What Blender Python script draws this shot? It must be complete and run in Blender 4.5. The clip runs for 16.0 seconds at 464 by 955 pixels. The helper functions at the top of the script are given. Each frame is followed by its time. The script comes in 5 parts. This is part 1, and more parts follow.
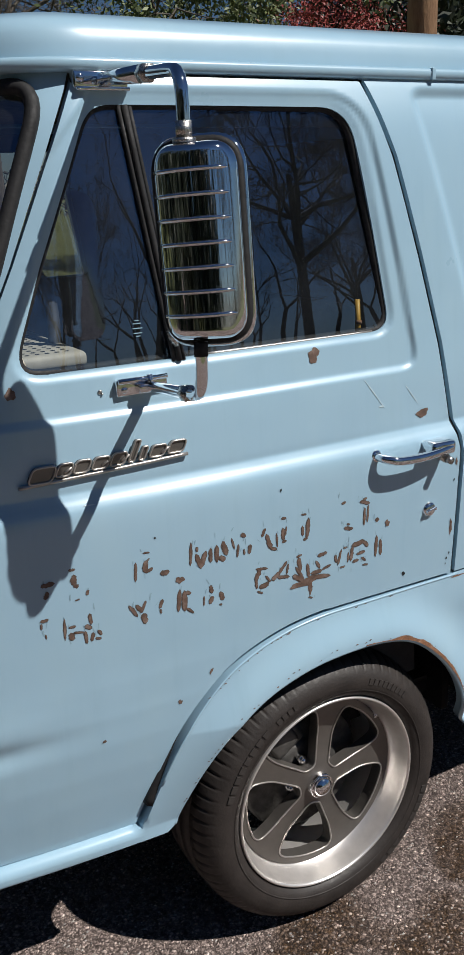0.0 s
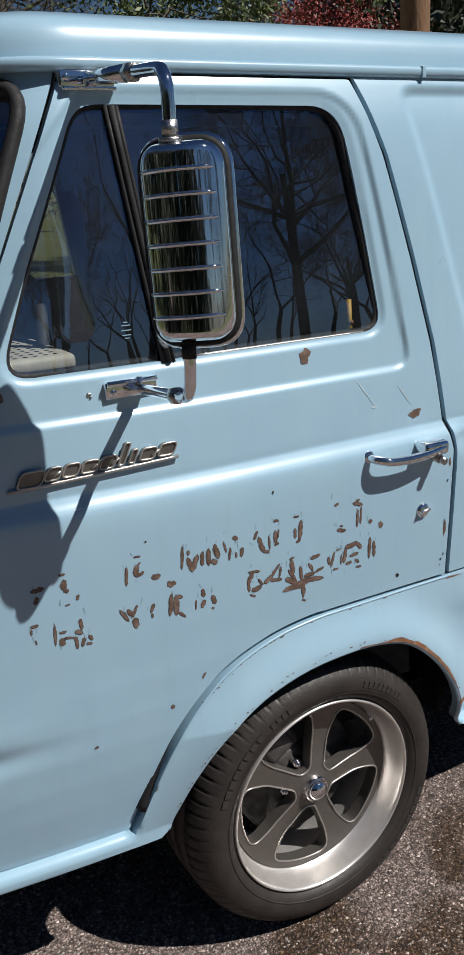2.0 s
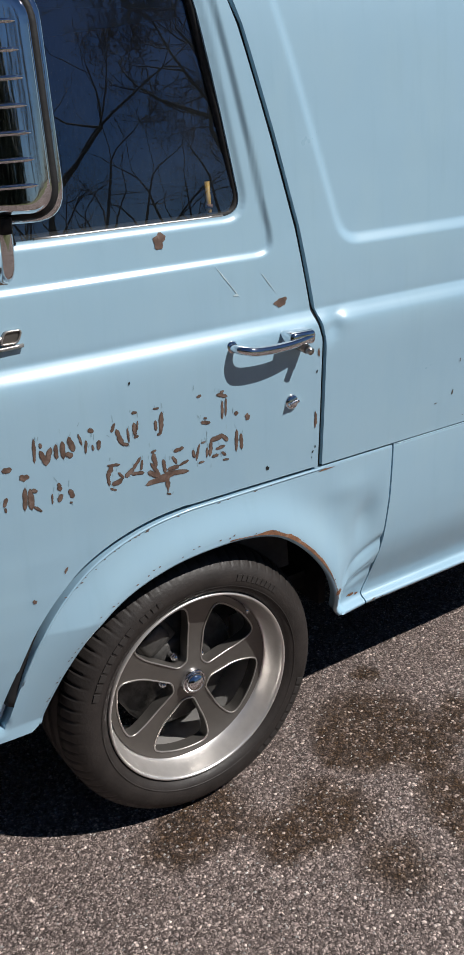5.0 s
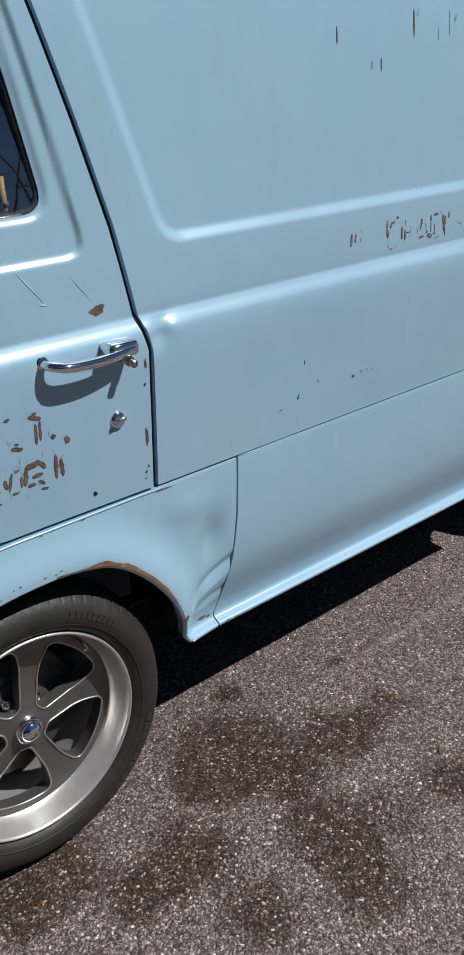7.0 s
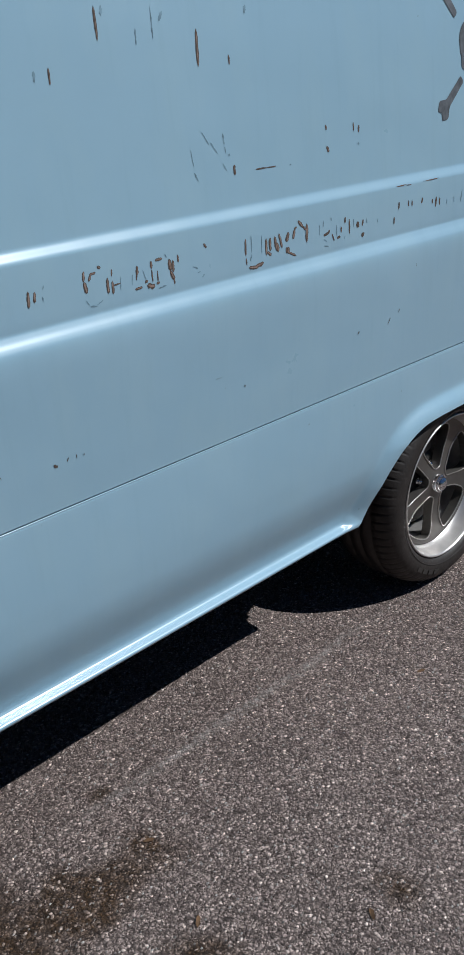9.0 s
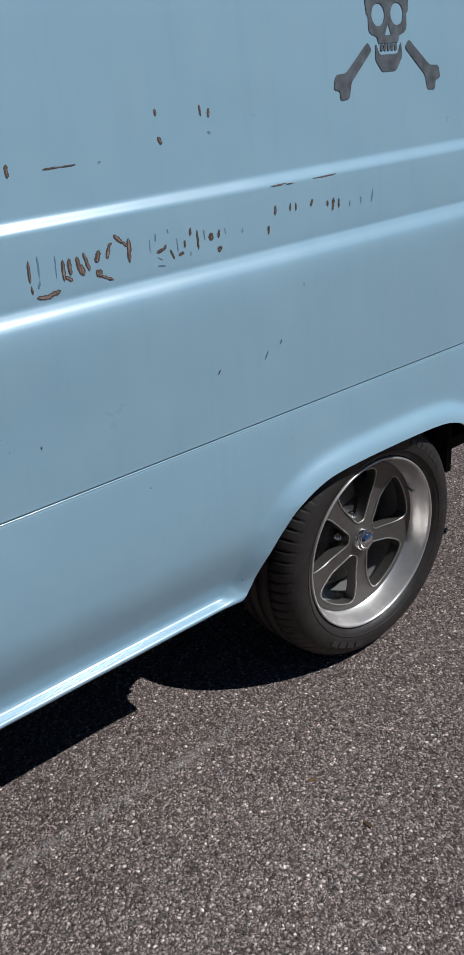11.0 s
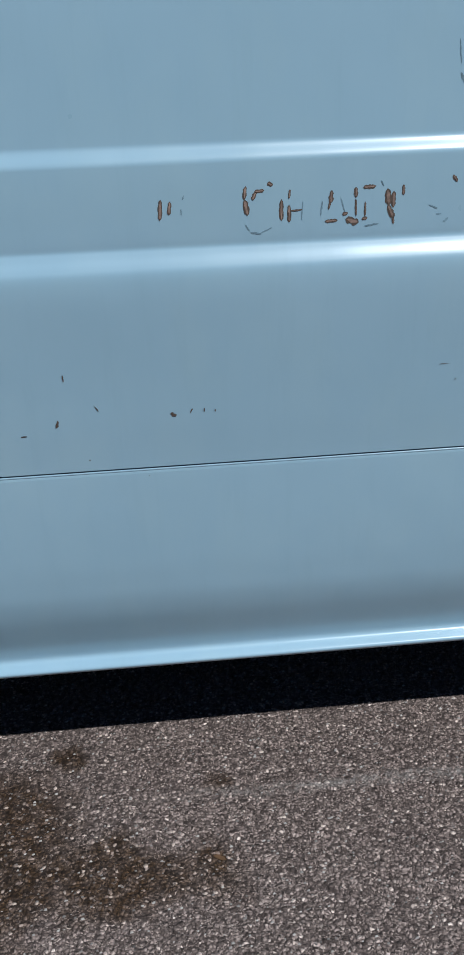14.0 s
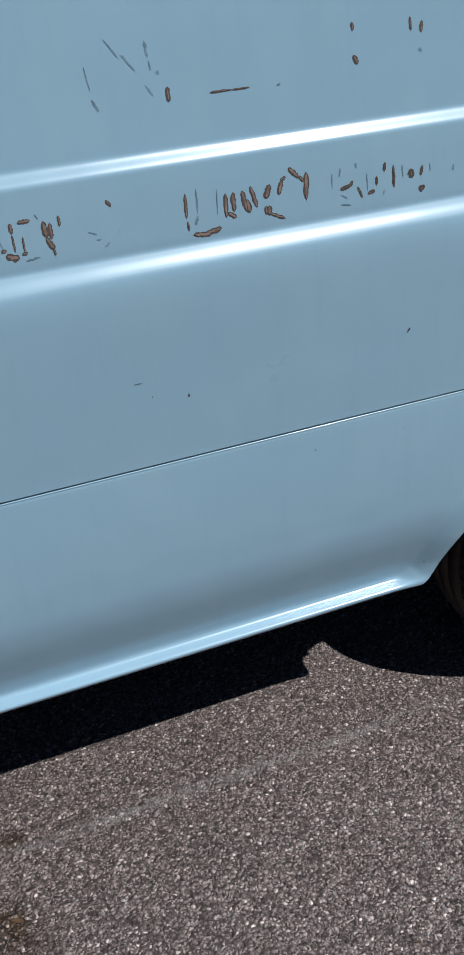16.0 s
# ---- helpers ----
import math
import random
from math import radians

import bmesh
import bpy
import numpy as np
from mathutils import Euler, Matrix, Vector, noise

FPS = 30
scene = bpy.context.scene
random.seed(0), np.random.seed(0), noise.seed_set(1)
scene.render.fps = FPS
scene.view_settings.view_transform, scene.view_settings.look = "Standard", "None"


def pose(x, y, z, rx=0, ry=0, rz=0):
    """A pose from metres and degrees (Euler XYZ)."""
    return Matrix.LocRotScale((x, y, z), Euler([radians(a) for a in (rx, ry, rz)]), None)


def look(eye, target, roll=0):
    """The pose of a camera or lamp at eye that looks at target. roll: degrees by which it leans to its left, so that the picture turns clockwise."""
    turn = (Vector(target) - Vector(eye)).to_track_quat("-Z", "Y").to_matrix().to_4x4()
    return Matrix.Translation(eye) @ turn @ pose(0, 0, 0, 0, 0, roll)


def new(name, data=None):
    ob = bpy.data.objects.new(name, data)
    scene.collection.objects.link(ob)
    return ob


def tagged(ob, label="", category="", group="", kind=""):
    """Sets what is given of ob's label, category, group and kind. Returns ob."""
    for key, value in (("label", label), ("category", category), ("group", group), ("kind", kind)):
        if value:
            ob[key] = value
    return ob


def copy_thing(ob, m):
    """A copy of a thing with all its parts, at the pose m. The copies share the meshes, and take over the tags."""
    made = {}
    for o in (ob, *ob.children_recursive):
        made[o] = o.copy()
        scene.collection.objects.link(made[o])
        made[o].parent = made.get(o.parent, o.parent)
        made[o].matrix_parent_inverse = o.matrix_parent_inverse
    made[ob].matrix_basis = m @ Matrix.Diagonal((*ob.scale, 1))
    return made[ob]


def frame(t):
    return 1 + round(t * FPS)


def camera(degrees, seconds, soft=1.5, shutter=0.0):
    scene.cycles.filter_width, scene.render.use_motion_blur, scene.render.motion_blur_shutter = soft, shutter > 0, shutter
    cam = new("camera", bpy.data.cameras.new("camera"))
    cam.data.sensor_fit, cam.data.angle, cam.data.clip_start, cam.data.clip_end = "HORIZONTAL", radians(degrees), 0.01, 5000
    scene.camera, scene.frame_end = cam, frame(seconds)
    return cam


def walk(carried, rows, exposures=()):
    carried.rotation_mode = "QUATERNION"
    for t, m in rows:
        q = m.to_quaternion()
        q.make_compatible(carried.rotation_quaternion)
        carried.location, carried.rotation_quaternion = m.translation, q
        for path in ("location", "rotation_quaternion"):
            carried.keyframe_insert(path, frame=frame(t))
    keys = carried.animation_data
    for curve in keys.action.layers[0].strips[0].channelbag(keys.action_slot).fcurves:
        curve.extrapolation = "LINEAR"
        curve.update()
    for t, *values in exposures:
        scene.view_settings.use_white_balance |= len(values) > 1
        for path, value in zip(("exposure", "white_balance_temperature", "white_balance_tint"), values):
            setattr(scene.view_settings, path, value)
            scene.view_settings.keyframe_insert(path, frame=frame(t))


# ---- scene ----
cam = camera(28.218, 16.0)
# seconds, place, turn in degrees
PATH = [
    (0, -1.0151, -1.4003, 1.6071, 72.291, 1.997, -30.269),
    (0.5, -1.0108, -1.3951, 1.6032, 72.419, 2.038, -30.436),
    (1, -1.0013, -1.3859, 1.6008, 72.346, 2.164, -30.544),
    (1.5, -0.9938, -1.3874, 1.6018, 72.314, 2.305, -30.471),
    (2, -0.9985, -1.3919, 1.6065, 72.278, 2.336, -30.581),
    (2.5, -0.9934, -1.3997, 1.6006, 72.385, 2.39, -30.522),
    (3, -0.9821, -1.4106, 1.5986, 72.288, 2.516, -30.81),
    (3.5, -0.9457, -1.4499, 1.5853, 72.364, 2.485, -30.522),
    (4, -0.8828, -1.4646, 1.5684, 69.446, 2.059, -32.131),
    (6.5, -0.8276, -1.4666, 1.5425, 65.233, 3.123, -36.963),
    (7, -0.6479, -1.3768, 1.546, 65.537, 1.844, -41.467),
    (7.5, -0.4558, -1.2992, 1.5539, 66.879, 1.499, -43.625),
    (8, -0.2635, -1.3718, 1.527, 66.93, 1.934, -43.083),
    (8.5, -0.1113, -1.441, 1.5213, 66.537, 2.434, -43.011),
    (9, 0.0379, -1.3699, 1.5227, 66.001, 2.797, -45.33),
    (9.5, 0.1607, -1.3071, 1.5312, 65.585, 3.641, -46.789),
    (10, 0.3408, -1.3381, 1.5105, 65.574, 3.547, -44.811),
    (12.5, 1.0184, -1.324, 1.4795, 62.795, 1.971, -29.964),
    (13, 0.9369, -1.3171, 1.4584, 62.683, 1.606, -20.21),
    (13.5, 0.8591, -1.3202, 1.4468, 62.721, 2.279, -7.933),
    (14, 0.8761, -1.3321, 1.4448, 62.177, 1.56, -5.551),
    (14.5, 0.9295, -1.3264, 1.4547, 61.19, 3.791, -11.121),
    (15, 0.9721, -1.3323, 1.4557, 60.757, 4.388, -16.944),
    (15.5, 0.9972, -1.3363, 1.4538, 61.591, 4.993, -19.084),
    (16, 1.0303, -1.3471, 1.4524, 62.195, 5.196, -20.581),
]
EXPOSURES = [(0.0, -0.02, 6470, 10), (3.5, -0.04, 6470, 10), (4.2, -0.06, 6410, 10), (6.5, -0.13, 6230, 9), (8.0, -0.44, 5880, 7), (16.0, -0.46, 5880, 7)]
walk(cam, [(t, pose(x, y, z, rx, ry, rz)) for t, x, y, z, rx, ry, rz in PATH], EXPOSURES)

# ---- light: clear spring sky, high sun ----
SUN_WAY = Vector((-0.49, 0.67, -1.0)).normalized()
world = bpy.data.worlds.new("sky")
scene.world = world
world.use_nodes = True
wn = world.node_tree.nodes
sky = wn.new("ShaderNodeTexSky")
sky.sky_type = "NISHITA"
sky.sun_disc = False
sky.air_density, sky.dust_density, sky.ozone_density = 1.0, 0.1, 10.0
sky.sun_elevation = math.asin(-SUN_WAY.z)
sky.sun_rotation = math.atan2(-SUN_WAY.x, -SUN_WAY.y)
wn["Background"].inputs[1].default_value = 0.033
world.node_tree.links.new(sky.outputs[0], wn["Background"].inputs[0])
sun_data = bpy.data.lights.new("sun", "SUN")
sun_data.energy, sun_data.angle, sun_data.color = 5.2, radians(0.5), (1.0, 0.965, 0.91)
sun = new("sun", sun_data)
sun.matrix_world = look((4, -8, 12), Vector((4, -8, 12)) + SUN_WAY)


# ---- materials ----
class Nodes:
    def __init__(self, name):
        self.m = bpy.data.materials.new(name)
        self.m.use_nodes = True
        self.t = self.m.node_tree
        self.b = self.t.nodes["Principled BSDF"]
        self.out = self.t.nodes["Material Output"]
        self.co = self.add("ShaderNodeTexCoord").outputs["Object"]
        self.geo = self.add("ShaderNodeNewGeometry").outputs["Position"]

    def add(self, kind, **kw):
        n = self.t.nodes.new(kind)
        for k, v in kw.items():
            n.inputs[k.replace("_", " ")].default_value = v
        return n

    def link(self, a, b):
        self.t.links.new(a, b)

    def noise(self, scale, detail=3.0, rough=0.5, where=None, stretch=None):
        n = self.add("ShaderNodeTexNoise", Scale=scale, Detail=detail, Roughness=rough)
        src = where or self.geo
        if stretch:
            mp = self.add("ShaderNodeMapping")
            mp.inputs["Scale"].default_value = stretch
            self.link(src, mp.inputs["Vector"])
            src = mp.outputs[0]
        self.link(src, n.inputs["Vector"])
        return n.outputs["Fac"]

    def ramp(self, fac, stops):
        n = self.add("ShaderNodeValToRGB")
        e = n.color_ramp.elements
        while len(e) < len(stops):
            e.new(0.5)
        for el, (p, c) in zip(e, stops):
            el.position = p
            el.color = (*c, 1) if isinstance(c, tuple) else (c, c, c, 1)
        self.link(fac, n.inputs[0])
        return n.outputs[0]

    def mix(self, fac, a, b, how="MIX"):
        n = self.add("ShaderNodeMix")
        n.data_type, n.blend_type = "RGBA", how
        for sock, v in ((n.inputs[0], fac), (n.inputs[6], a), (n.inputs[7], b)):
            if isinstance(v, (int, float)):
                sock.default_value = v
            elif isinstance(v, tuple):
                sock.default_value = (*v, 1)
            else:
                self.link(v, sock)
        return n.outputs[2]

    def math(self, op, a, b=0.0, clamp=False):
        n = self.add("ShaderNodeMath")
        n.operation, n.use_clamp = op, clamp
        for sock, v in zip(n.inputs, (a, b)):
            if isinstance(v, (int, float)):
                sock.default_value = v
            else:
                self.link(v, sock)
        return n.outputs[0]

    def bump(self, height, strength, dist):
        n = self.add("ShaderNodeBump", Strength=strength, Distance=dist)
        self.link(height, n.inputs["Height"])
        self.link(n.outputs[0], self.b.inputs["Normal"])

    def set(self, **kw):
        for k, v in kw.items():
            s = self.b.inputs[k.replace("_", " ")]
            if isinstance(v, (int, float)):
                s.default_value = v
            elif isinstance(v, tuple):
                s.default_value = (*v, 1)
            else:
                self.link(v, s)
        return self


def simple(name, colour, rough, metal=0.0, vary=0.25, scale=30.0, bump=0.0):
    n = Nodes(name)
    f = n.noise(scale, 4.0)
    lo, hi = tuple(c * (1 - vary) for c in colour), tuple(min(1, c * (1 + vary)) for c in colour)
    n.set(Base_Color=n.ramp(f, [(0.3, lo), (0.7, hi)]), Metallic=metal)
    n.set(Roughness=n.ramp(n.noise(scale * 3, 3.0), [(0.3, rough * 0.85), (0.7, min(1, rough * 1.15))]))
    if bump:
        n.bump(n.noise(scale * 6, 4.0), 1.0, bump)
    return n.m


def paint_material():
    n = Nodes("faded_blue_paint")
    big, mid, fine = n.noise(1.7, 4.0, 0.6), n.noise(9.0, 5.0, 0.6, stretch=(1, 1, 0.5)), n.noise(260.0, 2.0)
    col = n.ramp(big, [(0.3, (0.298, 0.462, 0.580)), (0.7, (0.331, 0.50, 0.620))])
    col = n.mix(n.math("MULTIPLY", n.ramp(mid, [(0.45, 0.0), (0.75, 1.0)]), 0.22), col, (0.39, 0.545, 0.60))
    streak = n.ramp(n.noise(4.0, 6.0, 0.7, stretch=(6.0, 1.0, 0.6)), [(0.52, 0.0), (0.75, 1.0)])
    col = n.mix(n.math("MULTIPLY", streak, 0.16), col, (0.22, 0.36, 0.45))
    # tiny chips through to the brown primer, few and scattered
    v = n.add("ShaderNodeTexVoronoi", Scale=21.0)
    n.link(n.geo, v.inputs["Vector"])
    dots = n.math("LESS_THAN", v.outputs["Distance"], 0.035)
    pick = n.add("ShaderNodeSeparateColor")
    n.link(v.outputs["Color"], pick.inputs[0])
    dots = n.math("MULTIPLY", dots, n.math("GREATER_THAN", pick.outputs[0], 0.90))
    col = n.mix(n.math("MULTIPLY", dots, 0.8), col, (0.10, 0.075, 0.06))
    n.set(Base_Color=col, Specular_IOR_Level=0.5, Coat_Weight=0.75, Coat_Roughness=0.16)
    n.set(Roughness=n.ramp(n.noise(5.0, 5.0, 0.65), [(0.3, 0.27), (0.7, 0.40)]))
    h = n.math("ADD", n.math("MULTIPLY", n.noise(3.2, 2.0), 9.0), n.math("MULTIPLY", fine, 0.05))
    n.bump(h, 0.25, 0.0016)
    return n.m


def rust_material():
    n = Nodes("bare_rusty_primer")
    f = n.noise(55.0, 5.0, 0.65)
    n.set(Base_Color=n.ramp(f, [(0.3, (0.065, 0.042, 0.033)), (0.5, (0.130, 0.080, 0.060)), (0.72, (0.22, 0.165, 0.14))]), Roughness=0.75)
    n.bump(n.noise(400.0, 3.0), 0.6, 0.0006)
    return n.m


def orange_rust_material():
    n = Nodes("orange_edge_rust")
    f = n.noise(90.0, 5.0, 0.7)
    n.set(Base_Color=n.ramp(f, [(0.3, (0.11, 0.055, 0.035)), (0.55, (0.25, 0.115, 0.055)), (0.75, (0.40, 0.32, 0.26))]), Roughness=0.85)
    n.bump(f, 0.8, 0.002)
    return n.m


def asphalt_material():
    n = Nodes("worn_asphalt")
    wob = n.add("ShaderNodeTexNoise", Scale=60.0, Detail=2.0)
    n.link(n.geo, wob.inputs["Vector"])
    warp = n.add("ShaderNodeVectorMath")
    warp.operation = "MULTIPLY_ADD"
    n.link(wob.outputs["Color"], warp.inputs[0])
    warp.inputs[1].default_value = (0.011, 0.011, 0.0)
    n.link(n.geo, warp.inputs[2])
    stones = []
    for scale in (168.0, 380.0):
        v = n.add("ShaderNodeTexVoronoi", Scale=scale, Randomness=1.0)
        n.link(warp.outputs[0], v.inputs["Vector"])
        sp = n.add("ShaderNodeSeparateColor")
        n.link(v.outputs["Color"], sp.inputs[0])
        stones.append((v.outputs["Distance"], sp.outputs[0], sp.outputs[1]))
    tone = n.ramp(stones[0][1], [(0.0, (0.055, 0.047, 0.044)), (0.4, (0.155, 0.136, 0.130)), (0.76, (0.285, 0.255, 0.245)), (0.92, (0.44, 0.40, 0.385)), (0.98, (0.66, 0.62, 0.59)), (1.0, (0.85, 0.82, 0.79))])
    tone2 = n.ramp(stones[1][1], [(0.0, (0.045, 0.038, 0.036)), (0.55, (0.19, 0.168, 0.16)), (1.0, (0.48, 0.44, 0.42))])
    tone = n.mix(n.math("GREATER_THAN", stones[0][2], 0.55), tone, tone2)
    gap = n.ramp(stones[0][0], [(0.40, 0.0), (0.75, 1.0)])
    tone = n.mix(n.math("MULTIPLY", gap, 0.60), tone, (0.035, 0.03, 0.03))
    patchy = n.ramp(n.noise(0.9, 4.0, 0.6), [(0.3, (1.10, 0.965, 0.905)), (0.7, (1.39, 1.215, 1.135))])
    tone = n.mix(1.0, tone, patchy, "MULTIPLY")
    # oil drips and old leaf stains: soft brown pools that soak round the stones, with ragged edges
    rag = n.add("ShaderNodeTexNoise", Scale=9.0, Detail=5.0, Roughness=0.65)
    n.link(n.geo, rag.inputs["Vector"])
    shift = n.add("ShaderNodeVectorMath")
    shift.operation = "MULTIPLY_ADD"
    n.link(rag.outputs["Color"], shift.inputs[0])
    shift.inputs[1].default_value = (0.13, 0.13, 0.0)
    n.link(n.geo, shift.inputs[2])
    total = None
    for x, y, r, deep in STAINS:
        d = n.add("ShaderNodeVectorMath")
        d.operation = "DISTANCE"
        n.link(shift.outputs[0], d.inputs[0])
        d.inputs[1].default_value = (x + 0.065, y + 0.065, 0.0)
        m = n.math("MULTIPLY", n.math("SUBTRACT", 1.0, n.math("DIVIDE", d.outputs["Value"], r * 2.0), True), 1.3 * deep)
        total = m if total is None else n.math("ADD", total, m)
    total = n.ramp(total, [(0.08, 0.0), (0.34, 0.60), (0.62, 1.0)])
    total = n.math("MULTIPLY", total, n.ramp(n.noise(34.0, 4.0, 0.7), [(0.32, 0.55), (0.58, 1.0)]))
    total = n.math("MULTIPLY", total, n.ramp(stones[0][1], [(0.80, 0.95), (0.97, 0.45)]))
    tone = n.mix(total, tone, n.mix(1.0, tone, (0.25, 0.165, 0.070), "MULTIPLY"))
    # pale worn line beside the vehicle
    sep = n.add("ShaderNodeSeparateXYZ")
    n.link(n.geo, sep.inputs[0])
    off = n.math("ADD", sep.outputs[1], n.math("MULTIPLY", n.noise(3.5, 4.0, 0.6), 0.06))
    line = n.math("SUBTRACT", 1.0, n.math("DIVIDE", n.math("ABSOLUTE", n.math("SUBTRACT", off, 0.060)), 0.022), True)
    line = n.math("MULTIPLY", line, n.ramp(n.noise(55.0, 3.0, 0.7), [(0.40, 0.0), (0.62, 0.75)]))
    ends = n.math("MULTIPLY", n.math("DIVIDE", n.math("SUBTRACT", sep.outputs[0], 0.75), 0.4, True), n.math("DIVIDE", n.math("SUBTRACT", 2.1, sep.outputs[0]), 0.4, True))
    tone = n.mix(n.math("MULTIPLY", line, ends), tone, (0.42, 0.385, 0.36))
    # lawn past the edge of the drive; -y side unseen, added to dim reflections
    sep2 = n.add("ShaderNodeSeparateXYZ")
    n.link(n.geo, sep2.inputs[0])
    edge = n.math("ADD", n.math("MAXIMUM", sep2.outputs[1], n.math("SUBTRACT", -1.0, sep2.outputs[1])), n.math("MULTIPLY", n.noise(0.7, 4.0), 1.5))
    lawn = n.ramp(n.math("DIVIDE", n.math("SUBTRACT", edge, 6.0), 0.4, True), [(0.0, 0.0), (1.0, 1.0)])
    grass = n.ramp(n.noise(14.0, 6.0, 0.75), [(0.3, (0.05, 0.065, 0.02)), (0.55, (0.13, 0.14, 0.05)), (0.75, (0.28, 0.24, 0.13))])
    n.set(Base_Color=n.mix(lawn, tone, grass), Roughness=0.88, Specular_IOR_Level=0.35)
    h = n.math("SUBTRACT", stones[0][1], n.math("MULTIPLY", stones[0][0], 1.2))
    h = n.math("ADD", h, n.math("MULTIPLY", stones[1][0], -0.5))
    n.bump(h, 1.0, 0.0045)
    return n.m


def glass_material(tint, name):
    n = Nodes(name)
    tr = n.add("ShaderNodeBsdfTransparent", Color=(*tint, 1))
    # blue gloss colour turns the reflected pale sky navy; IOR raised to brighten it
    gl = n.add("ShaderNodeBsdfGlossy", Color=(0.60, 0.74, 1.0, 1), Roughness=0.0)
    fr = n.add("ShaderNodeFresnel", IOR=2.65)
    mx = n.add("ShaderNodeMixShader")
    n.link(fr.outputs[0], mx.inputs[0])
    n.link(tr.outputs[0], mx.inputs[1])
    n.link(gl.outputs[0], mx.inputs[2])
    # a thin film of dust
    dust = n.add("ShaderNodeBsdfDiffuse", Color=(0.42, 0.46, 0.52, 1))
    film = n.add("ShaderNodeMixShader")
    n.link(n.ramp(n.noise(6.0, 5.0, 0.6), [(0.35, 0.006), (0.75, 0.030)]), film.inputs[0])
    n.link(mx.outputs[0], film.inputs[1])
    n.link(dust.outputs[0], film.inputs[2])
    n.link(film.outputs[0], n.out.inputs[0])
    return n.m


def rim_material(name, colour, rough):
    n = Nodes(name)
    f = n.noise(40.0, 4.0)
    n.set(Base_Color=n.ramp(f, [(0.3, tuple(c * 0.88 for c in colour)), (0.7, colour)]), Metallic=0.75, Roughness=rough)
    n.bump(n.noise(900.0, 2.0), 0.15, 0.0003)
    return n.m


def bark_material(name, a, b):
    n = Nodes(name)
    f = n.noise(9.0, 5.0, 0.7, stretch=(1, 1, 0.25))
    n.set(Base_Color=n.ramp(f, [(0.3, a), (0.7, b)]), Roughness=0.9)
    n.bump(f, 0.8, 0.02)
    return n.m


def leaf_material(name, a, b):
    n = Nodes(name)
    n.set(Base_Color=n.ramp(n.add("ShaderNodeNewGeometry").outputs["Random Per Island"], [(0.0, a), (1.0, b)]), Roughness=0.55)
    return n.m


STAINS = [(0.500, -0.020, 0.100, 1.0), (0.398, -0.039, 0.060, 0.7), (0.545, -0.168, 0.050, 0.8), (0.692, -0.155, 0.055, 0.7), (0.483, -0.316, 0.062, 0.9), (0.472, -0.389, 0.050, 0.9), (0.431, -0.494, 0.060, 0.8),
          (0.226, -0.192, 0.065, 0.9), (-0.021, -0.028, 0.070, 0.8), (0.088, -0.194, 0.056, 0.8), (-0.140, -0.062, 0.050, 0.8), (0.225, -0.403, 0.060, 0.6), (0.799, -0.433, 0.050, 0.7), (0.618, -0.393, 0.060, 0.4),
          (0.632, 0.168, 0.024, 1.0), (0.785, -0.172, 0.048, 0.7), (0.925, -0.130, 0.016, 1.0), (0.915, -0.156, 0.056, 0.45), (0.950, 0.060, 0.020, 0.5), (0.740, -0.085, 0.026, 0.6), (1.184, -0.598, 0.036, 0.5)]
PAINT, RUST, ORANGE, ASPHALT = paint_material(), rust_material(), orange_rust_material(), asphalt_material()
CHROME = simple("chrome", (0.80, 0.80, 0.82), 0.05, 1.0, 0.04, 40.0)
DULL_CHROME = simple("pitted_chrome", (0.55, 0.53, 0.50), 0.28, 1.0, 0.2, 120.0, 0.0004)
RUBBER = simple("tyre_rubber", (0.024, 0.0195, 0.0175), 0.58, 0.0, 0.25, 25.0, 0.0006)
RUBBER_MARK = simple("raised_tyre_marking", (0.034, 0.030, 0.028), 0.55, 0.0, 0.15, 60.0)
SEAL = simple("black_weather_seal", (0.009, 0.009, 0.010), 0.72, 0.0, 0.3, 40.0, 0.0005)
DARK = simple("underbody_black", (0.012, 0.012, 0.012), 0.85, 0.0, 0.4, 12.0)
SPOKE = rim_material("bronze_grey_cast_alloy", (0.20, 0.185, 0.17), 0.42)
LIP = rim_material("brushed_alloy_lip", (0.80, 0.765, 0.735), 0.34)
EDGE = rim_material("machined_alloy_edge", (0.50, 0.47, 0.44), 0.32)
DRUM = simple("brake_cast_iron", (0.10, 0.095, 0.09), 0.6, 0.6, 0.35, 40.0, 0.0008)
CABIN = simple("cabin_dark_trim", (0.030, 0.032, 0.036), 0.7, 0.0, 0.3, 15.0)
CREAM = simple("cream_perforated_trim", (0.50, 0.47, 0.40), 0.6, 0.0, 0.15, 30.0)
YELLOW = simple("yellow_wood", (0.55, 0.33, 0.06), 0.5, 0.0, 0.2, 60.0)
STENCIL = simple("worn_grey_stencil_paint", (0.105, 0.115, 0.13), 0.6, 0.0, 0.4, 45.0)
PRIMER = simple("pale_bare_primer", (0.25, 0.175, 0.145), 0.75, 0.0, 0.4, 90.0, 0.0003)
CHIP_EDGE = simple("dark_chipped_edge", (0.095, 0.070, 0.058), 0.7, 0.0, 0.3, 80.0)
SCRATCH = simple("grey_scuffed_paint", (0.255, 0.385, 0.465), 0.6, 0.0, 0.25, 60.0)
FAINT = simple("grey_worn_through_paint", (0.17, 0.27, 0.34), 0.6, 0.0, 0.3, 80.0)
